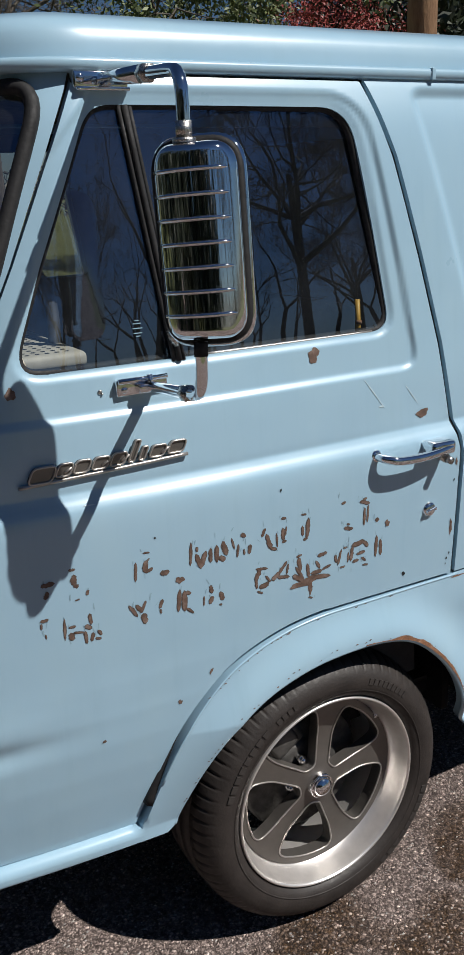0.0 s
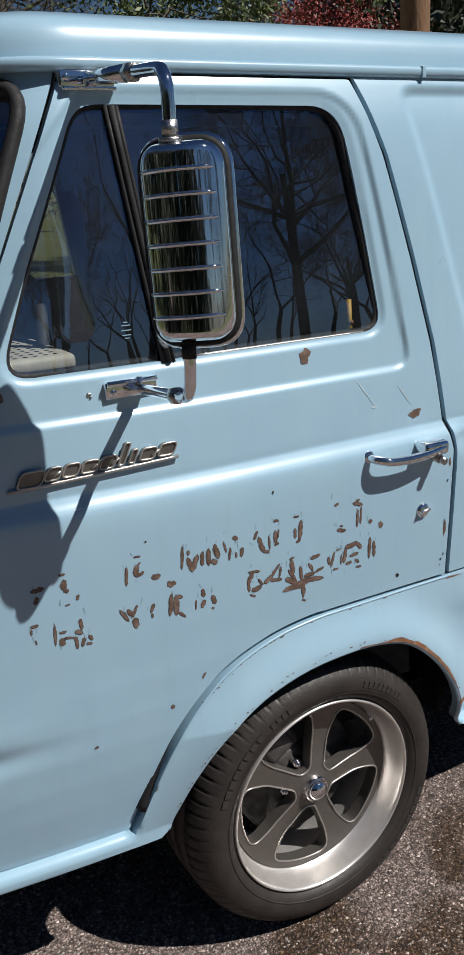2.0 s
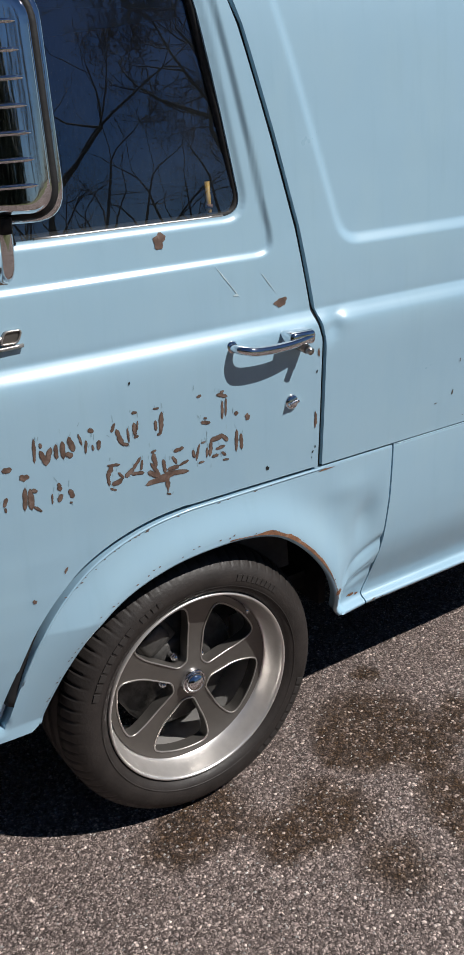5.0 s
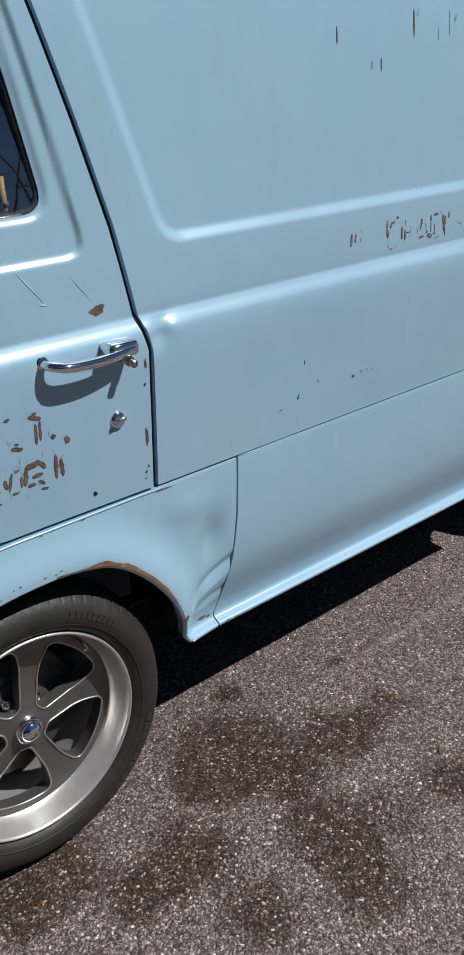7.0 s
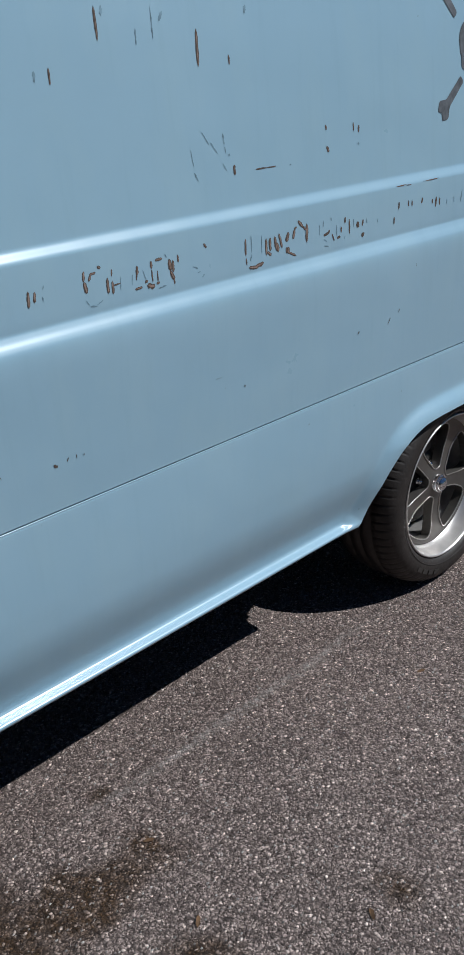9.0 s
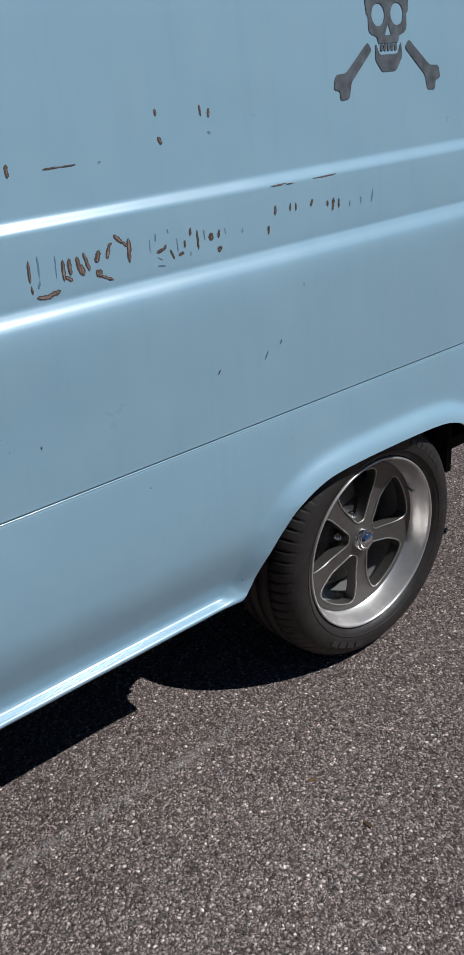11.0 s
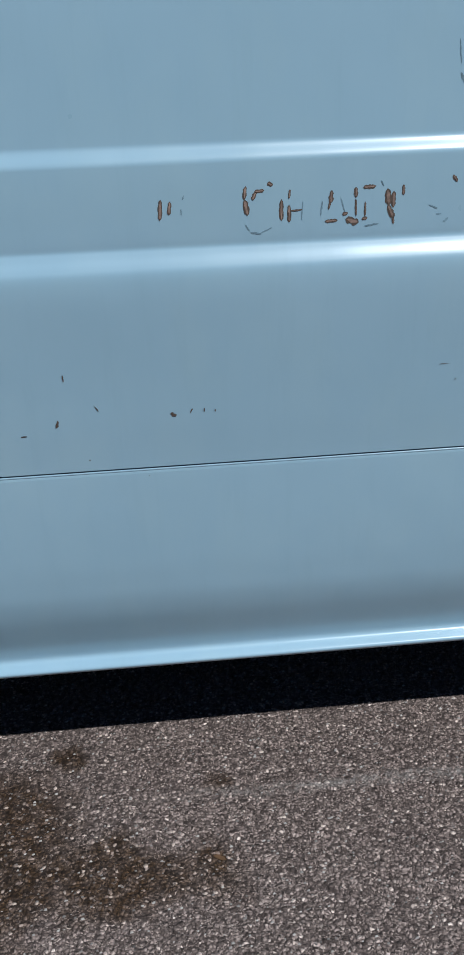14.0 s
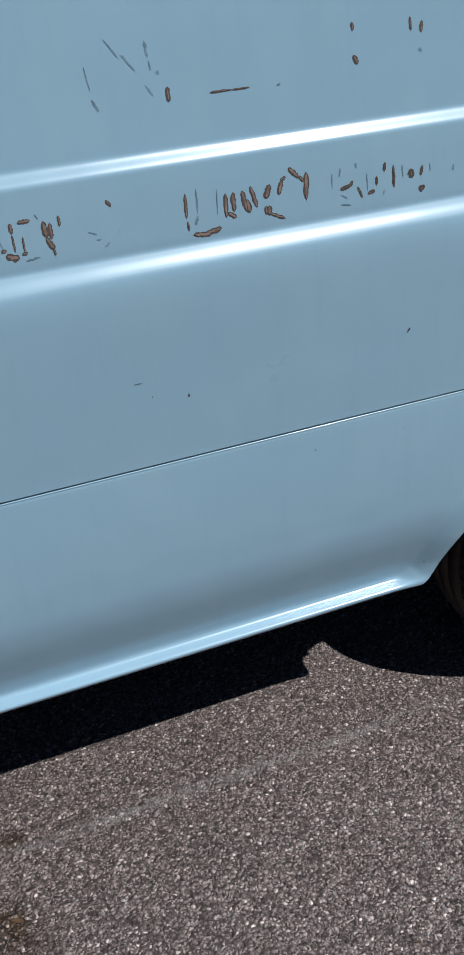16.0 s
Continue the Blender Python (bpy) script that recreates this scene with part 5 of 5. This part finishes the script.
HIGH_DRIPS = [(0.881, 1.566, 0.882, 1.597, 0.003), (1.128, 1.575, 1.130, 1.628, 0.004), (1.360, 1.527, 1.364, 1.590, 0.006), (1.016, 1.510, 1.017, 1.535, 0.003), (1.444, 1.528, 1.444, 1.543, 0.003)]
HIGH_GHOST = [(0.986, 1.516, 0.987, 1.530, 0.006), (1.144, 1.615, 1.146, 1.629, 0.006), (1.275, 1.606, 1.284, 1.620, 0.006), (1.255, 1.575, 1.258, 1.629, 0.003), (1.214, 1.566, 1.216, 1.593, 0.003), (1.50, 1.618, 1.504, 1.631, 0.006)]

for k, word in enumerate((WORD_A, WORD_A_END, WORD_B)):
    worn_word("worn_letter_stroke", word, quarter, quarter_side, "rust-edged remains of painted lettering", 31 + k, 0.55)
worn_word("worn_letter_stroke", WORD_C + FAR_WORD, quarter, quarter_side, "faint remains of painted lettering", 35, 0.15)
worn_word("rust_drip", DRIPS + HIGH_DRIPS, quarter, quarter_side, "thin brown rust drip on the side panel", 36, 0.30)
for k, strokes in enumerate((GHOST_A, GHOST_B, GHOST_D, FAR_GHOST, HIGH_GHOST)):
    faint_strokes("faded_stroke", strokes, quarter, quarter_side, 40 + k)
flakes("paint_chip", [(u, z, ru * 0.42, rz * 0.55, lean) for u, z, ru, rz, lean in [(0.897, 0.867, 0.009, 0.007, -0.4), (0.925, 0.872, 0.003, 0.006, 0.4), (0.945, 0.872, 0.002, 0.006, 0), (0.962, 0.870, 0.002, 0.004, 0), (0.718, 0.862, 0.006, 0.010, 0.3), (0.665, 0.845, 0.010, 0.002, 0.4), (0.735, 0.938, 0.0025, 0.010, 0),
                      (0.78, 0.885, 0.002, 0.008, -0.6), (1.925, 0.918, 0.0025, 0.016, 0.5), (1.965, 0.936, 0.003, 0.008, 0.4), (1.80, 0.915, 0.004, 0.008, 0.6), (2.03, 1.04, 0.0012, 0.008, 0), (1.32, 0.925, 0.022, 0.0006, 0), (1.40, 0.887, 0.003, 0.005, 0), (1.34, 0.898, 0.0018, 0.0018, 0)]],
       quarter_side, CHIP_EDGE, quarter, "small chip in the paint", 9)
flakes("edge_wear", [(1.99, 1.2375, 0.020, 0.0012, 0), (2.12, 1.2375, 0.030, 0.0012, 0), (2.02, 1.236, 0.012, 0.0008, 0)], quarter_side, RUST, quarter)
# orange rust along the wheel arch lip and the fender's top edge
rng_rust = random.Random(12)
strip_u, strip_z = [], []
rim_pts = [(u, z) for u, z in FRONT_LIP if 0.055 < u < 0.366 and z > 0.43]
for k, (u, z) in enumerate(rim_pts):
    nu, nz = u - 0.10, z - 0.30
    l = math.hypot(nu, nz)
    t = k / (len(rim_pts) - 1)
    wide = (0.0026 + 0.0088 * math.sin(math.pi * min(1, t * 1.2)) ** 2) * (0.75 + 0.8 * noise.noise((k * 0.21, 0.4, 0.7)) + 0.18 * rng_rust.random())
    for s in (0.0, 0.45, 1.0):
        strip_u.append(u + nu / l * wide * s)
        strip_z.append(z + nz / l * wide * s)
edge_x, edge_y, edge_z = fender_side(np.array([p[0] for p in ARCH_TOP[8:]]), np.array([p[1] - 0.003 for p in ARCH_TOP[8:]]))
part("fender_edge", tube([(float(a), float(b) + 0.0006, float(c)) for a, b, c in zip(edge_x, edge_y, edge_z)], 0.0026, 8), PAINT, van, "rolled upper edge of the fender")
edge_x, edge_y, edge_z = lower_side(np.linspace(0.545, REAR - 0.005, 120), np.full(120, 0.7712))
part("panel_edge", tube([(float(a), float(b) + 0.0006, float(c)) for a, b, c in zip(edge_x, edge_y, edge_z)], 0.0018, 8), PAINT, van, "rolled upper edge of the lower panel")
lip_x, lip_y, lip_z = fender_side(np.array([p[0] for p in FRONT_LIP]), np.array([p[1] for p in FRONT_LIP]))
part("arch_lip", tube([(float(a), float(b) + 0.0062, float(c)) for a, b, c in zip(lip_x, lip_y, lip_z)], 0.0066, 10), PAINT, van, "rolled pale blue wheel arch edge")
sx, sy, sz = fender_side(np.array(strip_u), np.array(strip_z))
strip = [(float(p), float(q) - 0.0012, float(r)) for p, q, r in zip(sx, sy, sz)]
part("arch_rust", (strip, [(3 * k + m, 3 * k + 3 + m, 3 * k + 4 + m, 3 * k + 1 + m) for k in range(len(rim_pts) - 1) for m in (0, 1)]), ORANGE, van, "orange rust along the wheel arch lip")
flakes("arch_chip", [(u, z + rng_rust.uniform(0.004, 0.014), rng_rust.uniform(0.001, 0.003), rng_rust.uniform(0.0008, 0.0016), 0.3) for u, z in FRONT_LIP[8:-20] if rng_rust.random() < 0.45], fender_side, RUST, van, "", 13, 0.3, True)
flakes("edge_chip", [(u + rng_rust.uniform(-0.01, 0.01), z - rng_rust.uniform(0.003, 0.007), rng_rust.uniform(0.001, 0.005), rng_rust.uniform(0.0007, 0.0012), 0.2) for u, z in ARCH_TOP[22:] if rng_rust.random() < 0.6], fender_side, RUST, van, "", 15, 0.3, True)
flakes("corner_rust", [(0.455, 0.384, 0.014, 0.004, 0), (0.362, 0.455, 0.010, 0.008, 0.3), (0.476, 0.379, 0.005, 0.004, 0), (0.40, 0.40, 0.003, 0.003, 0), (0.34, 0.763, 0.02, 0.0016, 0)], fender_side, ORANGE, van, "", 19)
flakes("corner_chip", [(0.52, 0.356, 0.006, 0.0016, 0), (0.545, 0.354, 0.007, 0.0012, 0)], lower_side, RUST, van, "", 23)


# grey stencil of a skull over crossed bones on the side panel
def flat_shape(outline, holes, surface, lift=0.0012):
    us, zs = [p[0] for p in outline], [p[1] for p in outline]
    g = patch(outline, holes, grid_lines(min(us) - 0.003, max(us) + 0.003, 0.0022), grid_lines(min(zs) - 0.003, max(zs) + 0.003, 0.0022), surface, 0.0)
    return [(x, y - lift, z) for x, y, z in g[0]], g[1]


def oval(cu, cz, ru, rz, n=20):
    return [(cu + ru * math.cos(2 * math.pi * k / n), cz + rz * math.sin(2 * math.pi * k / n)) for k in range(n)]


SU, SZ = 2.339, 1.552
skull = [(SU + 0.068 * math.cos(t), SZ + 0.004 + 0.056 * math.sin(t)) for t in np.linspace(0, math.pi, 22)]
skull += rounded([(SU - 0.067, SZ - 0.026), (SU - 0.059, SZ - 0.030), (SU - 0.059, SZ - 0.062), (SU - 0.034, SZ - 0.070), (SU - 0.031, SZ - 0.083), (SU + 0.031, SZ - 0.083), (SU + 0.034, SZ - 0.070), (SU + 0.059, SZ - 0.062), (SU + 0.059, SZ - 0.030), (SU + 0.067, SZ - 0.026)], [0.003, 0.003, 0.010, 0.005, 0.004, 0.004, 0.005, 0.010, 0.003, 0.003], 4)
jaw = rounded([(SU - 0.040, SZ - 0.080), (SU - 0.028, SZ - 0.104), (SU + 0.028, SZ - 0.104), (SU + 0.040, SZ - 0.080), (SU + 0.042, SZ - 0.112), (SU + 0.022, SZ - 0.136), (SU - 0.022, SZ - 0.136), (SU - 0.042, SZ - 0.112)], 0.006, 4)
emblem = [flat_shape(skull, [oval(SU - 0.029, SZ - 0.030, 0.020, 0.021), oval(SU + 0.029, SZ - 0.030, 0.020, 0.021), [(SU - 0.010, SZ - 0.068), (SU + 0.010, SZ - 0.068), (SU, SZ - 0.046)]], quarter_side), flat_shape(jaw, [], quarter_side)]
for k in range(5):
    tu = SU - 0.022 + 0.011 * k
    emblem.append(flat_shape(rounded([(tu - 0.0034, SZ - 0.097), (tu + 0.0034, SZ - 0.097), (tu + 0.0042, SZ - 0.084), (tu - 0.0042, SZ - 0.084)], 0.0015, 3), [], quarter_side, 0.0014))
for su, sz in ((-1, -1), (1, -1), (-1, 1), (1, 1)):
    a = np.array((SU + su * (0.082 if sz > 0 else 0.058), SZ + (0.060 if sz > 0 else -0.086)))
    b = np.array((SU + su * 0.148, SZ + (0.126 if sz > 0 else -0.160)))
    d = (b - a) / np.linalg.norm(b - a)
    q = np.array((-d[1], d[0]))
    emblem.append(flat_shape(rounded([tuple(a + q * 0.010), tuple(b - d * 0.03 + q * 0.012), tuple(b - d * 0.006 + q * 0.030), tuple(b + d * 0.016 + q * 0.014), tuple(b + d * 0.004), tuple(b + d * 0.016 - q * 0.014), tuple(b - d * 0.006 - q * 0.030), tuple(b - d * 0.03 - q * 0.012), tuple(a - q * 0.010)], 0.007, 4), [], quarter_side))
part("stencil_emblem", join(*emblem), STENCIL, quarter, "worn grey skull and crossed bones stencil", smooth=False)


# ---- trees, hedge and pole ----
def bare_tree(seed, height, spread, depth, trunk, twigs=3):
    rng = random.Random(seed)
    geos = []

    def grow(p, d, length, r, level):
        n = 4 if level < 3 else 3
        pts, q, way = [p], p.copy(), d.copy()
        for k in range(n):
            way = (way + Vector((rng.gauss(0, 0.17), rng.gauss(0, 0.17), rng.gauss(0.02, 0.12)))).normalized()
            q = q + way * (length / n)
            pts.append(q.copy())
        end = r * 0.56 if level < depth else r * 0.35
        geos.append(tube(pts, [r + (end - r) * k / n for k in range(n + 1)], 8 if level < 2 else (5 if level < 4 else 3), caps=False))
        if level >= depth:
            return
        for k in range(rng.choice((2, 3, 3)) if level < 2 else twigs):
            at = pts[rng.randint(max(1, n - 2), n)] if k else pts[n]
            side = Vector((rng.gauss(0, 1), rng.gauss(0, 1), rng.gauss(0.1, 0.5))).normalized()
            nd = (way * (0.75 if k == 0 else 0.45) + side * spread).normalized()
            grow(at, nd, length * rng.uniform(0.62, 0.85), end * rng.uniform(0.55, 0.85), level + 1)

    grow(Vector((0, 0, -0.1)), Vector((0, 0, 1)), height * 0.30, trunk, 0)
    return join(*geos)


def spreading_tree(seed, fork, reach, trunk):
    """A bare open-grown tree: a short trunk, long crooked limbs, and side branches all along them down to fine twigs."""
    rng = random.Random(seed)
    geos = []

    def limb(p, way, length, r, level):
        n = (7, 6, 4, 3, 2)[level]
        pts, q = [p.copy()], p.copy()
        for k in range(n):
            way = (way + Vector((rng.gauss(0, 0.20), rng.gauss(0, 0.20), rng.gauss(0.05, 0.15)))).normalized()
            q = q + way * (length / n)
            pts.append(q.copy())
        geos.append(tube(pts, [max(0.008, r * (1 - 0.80 * k / n)) for k in range(n + 1)], (6, 5, 4, 3, 3)[level], caps=False))
        if level == 4:
            return
        for k in range((7, 6, 5, 4)[level]):
            t = rng.uniform(0.22, 1.0)
            i = min(n - 1, int(t * n))
            at = pts[i].lerp(pts[i + 1], t * n - i)
            side = Vector((rng.gauss(0, 1), rng.gauss(0, 1), rng.gauss(0.25, 0.7))).normalized()
            limb(at, (way * 0.55 + side * 0.85).normalized(), length * rng.uniform(0.34, 0.58), max(0.009, r * (1 - 0.80 * t) * 0.60), level + 1)

    top = Vector((0.1, 0, fork))
    geos.append(tube([(0, 0, -0.1), (0, 0, 0.4), (0.04, 0.02, fork * 0.5), tuple(top), (0.0, 0.1, fork + reach * 0.35)], [trunk * 1.5, trunk * 1.08, trunk * 0.95, trunk * 0.85, trunk * 0.45], 10, caps=False))
    for k in range(8):
        a = 2 * math.pi * (k + rng.uniform(-0.25, 0.25)) / 8
        up = rng.uniform(0.25, 1.1)
        limb(top + Vector((0, 0, rng.uniform(-0.9, reach * 0.22))), Vector((math.cos(a), math.sin(a), up)).normalized(), reach * rng.uniform(0.75, 1.05), trunk * rng.uniform(0.40, 0.55), 0)
    return join(*geos)


def tree_thing(name, label, seed, height, spread, depth, trunk, at, category="tree", group="bare trees", twigs=3):
    t = thing(name, label, category, group, at)
    part("trunk_and_limbs", bare_tree(seed, height, spread, depth, trunk, twigs), BARK, t)
    return t


oak = thing("bare_tree", "large bare spreading tree across the drive", "tree", "bare trees", (17.0, -25.0, 0))
part("trunk_and_limbs", spreading_tree(5, 5.0, 7.5, 0.20), BARK, oak)
second = tree_thing("bare_tree", "bare tree with thin winter branches", 9, 15.0, 0.6, 6, 0.24, (8.6, -24.0, 0))
third = tree_thing("bare_tree", "tall slender leafless tree", 14, 17.0, 0.5, 6, 0.24, (33.5, -35.5, 0))
rng_wood = random.Random(31)
for k in range(16):
    src = (oak, second, third)[k % 3]
    if k < 9:
        x, y = -22 + 9.5 * k + rng_wood.uniform(-1.5, 1.5), rng_wood.uniform(-52, -40)
    else:
        x, y = -12 + 6.5 * (k - 9) + rng_wood.uniform(-2, 2), rng_wood.uniform(24, 36)
    m = pose(x, y, 0, 0, 0, rng_wood.uniform(0, 360))
    copy_thing(src, m)


rng_grove = random.Random(19)
for k in range(18):
    way, d = radians(16 + 1.9 * k + rng_grove.uniform(-0.8, 0.8)), rng_grove.uniform(46, 62)
    copy_thing((second, third)[k % 2], pose(d * math.sin(way), -d * math.cos(way), 0, 0, 0, rng_grove.uniform(0, 360)))


def leaf_cloud(seed, count, size, where):
    """Many small tilted leaves placed by where(rng)."""
    rng = random.Random(seed)
    verts, faces = [], []
    for _ in range(count):
        c = where(rng)
        a, b = Vector((rng.gauss(0, 1), rng.gauss(0, 1), rng.gauss(0, 1))).normalized(), Vector((rng.gauss(0, 1), rng.gauss(0, 1), rng.gauss(0, 1)))
        b = (b - a * b.dot(a)).normalized()
        s = size * rng.uniform(0.6, 1.4)
        k = len(verts)
        verts += [c - a * s, c + b * s * 0.45, c + a * s, c - b * s * 0.45]
        faces.append((k, k + 1, k + 2, k + 3))
    return verts, faces


def clumps(seed, n, centre, reach):
    rng = random.Random(seed)
    cs = [Vector(centre) + Vector((rng.gauss(0, reach[0]), rng.gauss(0, reach[1]), rng.gauss(0, reach[2]))) for _ in range(n)]
    return lambda r: r.choice(cs) + Vector((r.gauss(0, 0.25), r.gauss(0, 0.25), r.gauss(0, 0.25)))


ivy_tree = thing("ivy_tree", "tree trunk thick with glossy ivy leaves", "tree", at=(8.2, 16.0, 0))
part("trunk", bare_tree(41, 9.0, 0.7, 4, 0.28), BARK, ivy_tree)
part("crown", leaf_cloud(42, 20000, 0.060, clumps(43, 60, (0.0, 0, 4.2), (1.5, 1.3, 1.2))), IVY, ivy_tree)
red_shrub = thing("red_shrub", "red-budded spring tree with fine twigs", "shrub", at=(12.6, 18.0, 0))
part("stems", bare_tree(51, 7.0, 0.8, 6, 0.10), BARK, red_shrub)
part("bud_cloud", leaf_cloud(52, 20000, 0.036, clumps(53, 80, (0, 0, 4.0), (1.2, 1.2, 1.0))), BUDS, red_shrub)
for px, py, seed in ((18.0, 21.5, 61), (24.5, 26.0, 64)):
    pine = thing("pine_tree", "dark green pine tree behind the drive, copied unseen to darken reflections", "tree", "pine trees", (px, py, 0))
    part("trunk", tube([(0, 0, 0), (0.05, 0, 5), (0, 0.05, 12)], [0.24, 0.17, 0.04], 8), BARK, pine)
    part("crown", leaf_cloud(seed, 9000, 0.16, clumps(seed + 1, 110, (0, 0, 6.0), (1.5, 1.5, 2.4))), PINE, pine)
# unseen pines added so the mirror's chrome back reflects something dark
for k, (px, py) in enumerate(((-7.5, -14.0), (-10.5, -12.5), (-13.5, -11.5), (-15.5, -8.5), (-18.0, -6.0), (-12.0, -16.5), (-4.0, -17.5), (-19.5, -2.0), (-8.8, -17.0), (-13.0, 1.5), (-15.0, 5.0), (-12.0, 8.5), (-14.0, -4.0))):
    copy_thing(pine, pose(px, py, -3.2, 0, 0, 70 * k))
pole = thing("utility_pole", "brown weathered wooden utility pole", "pole", at=(5.30, 5.83, 0))
part("shaft", tube([(0, 0, -0.05), (0, 0, 4), (0.02, 0, 8)], [0.145, 0.135, 0.115], 20), POLE_WOOD, pole)
part("hardware", join(box(-0.02, -0.17, 6.6, 0.02, 0.17, 6.66, 0.004), tube([(0, -0.15, 7.0), (0, 0.15, 7.0)], 0.012, 8)), DRUM, pole)

# woods that close the horizon: bare trees in ranks over a dark understorey
rng_far = random.Random(77)
for k in range(72):
    turn_at = 2 * math.pi * k / 72 + rng_far.uniform(-0.03, 0.03)
    d = rng_far.uniform(58, 84)
    copy_thing((second, third)[k % 2], pose(d * math.cos(turn_at), d * math.sin(turn_at), 0, 0, 0, rng_far.uniform(0, 360)))
brush_v, brush_f = [], []
for k in range(52000):
    turn_at, d = rng_far.uniform(0, 2 * math.pi), rng_far.uniform(56, 92)
    top = 2.2 + 2.2 * noise.noise((6 * math.cos(turn_at), 6 * math.sin(turn_at), 0.3)) + 0.05 * (d - 56)
    x, y, z = d * math.cos(turn_at), d * math.sin(turn_at), top * rng_far.random()
    s = rng_far.uniform(0.12, 0.42)
    e = len(brush_v)
    dx, dy, dz = rng_far.gauss(0, 1), rng_far.gauss(0, 1), rng_far.gauss(0.5, 1)
    brush_v += [(x, y, z), (x + s * dx, y + s * dy, z + s * dz), (x - s * dy * 0.5, y + s * dx * 0.5, z + s * 0.5)]
    brush_f.append((e, e + 1, e + 2))
BRUSH = leaf_material("brown_undergrowth", (0.018, 0.016, 0.010), (0.07, 0.058, 0.034))
tagged(part("undergrowth", (brush_v, brush_f), BRUSH, None, smooth=False), "brown leafless undergrowth along the horizon", "undergrowth", kind="stuff")

# leaf litter and loose grit on the asphalt
rng_leaf = random.Random(5)
for u, v in ((1.812, -0.396), (1.82, -0.225), (0.93, -0.13), (1.56, -0.46), (1.10, -0.60), (0.86, -0.36)):
    leaf = thing("dry_leaf", "small dry brown leaf scrap on the asphalt", "leaf", "leaf scraps", (u, v, 0.003))
    w = rng_leaf.uniform(0.004, 0.008)
    part("blade", moved(([(-2 * w, 0, 0), (-w, w * 0.6, 0.002), (w, w * 0.5, 0.003), (2 * w, 0, 0.001), (w, -w * 0.5, 0), (-w, -w * 0.6, 0.001)], [(0, 1, 4, 5), (1, 2, 4), (2, 3, 4)]), pose(0, 0, 0, 0, 0, rng_leaf.uniform(0, 360))), LEAF, leaf, smooth=False)
rng_grit = random.Random(6)
grit_v, grit_f = [], []
for _ in range(7000):
    x, y = rng_grit.uniform(-0.6, 2.7), rng_grit.uniform(-1.0, 0.75)
    s = rng_grit.uniform(0.0012, 0.0032)
    k = len(grit_v)
    for dx, dy, dz in ((-1, -0.7, -0.3), (1, -0.6, -0.3), (0.8, 0.9, -0.3), (-0.9, 0.7, -0.3), (0.1, 0, 0.7)):
        grit_v.append((x + s * dx * rng_grit.uniform(0.7, 1.3), y + s * dy * rng_grit.uniform(0.7, 1.3), s * (dz + 0.3)))
    grit_f += [(k, k + 1, k + 4), (k + 1, k + 2, k + 4), (k + 2, k + 3, k + 4), (k + 3, k, k + 4)]
GRIT = leaf_material("pale_grit", (0.10, 0.09, 0.085), (0.55, 0.52, 0.49))
tagged(part("loose_grit", (grit_v, grit_f), GRIT, None, smooth=False), "pale stone grit set in the asphalt", "grit", kind="stuff")
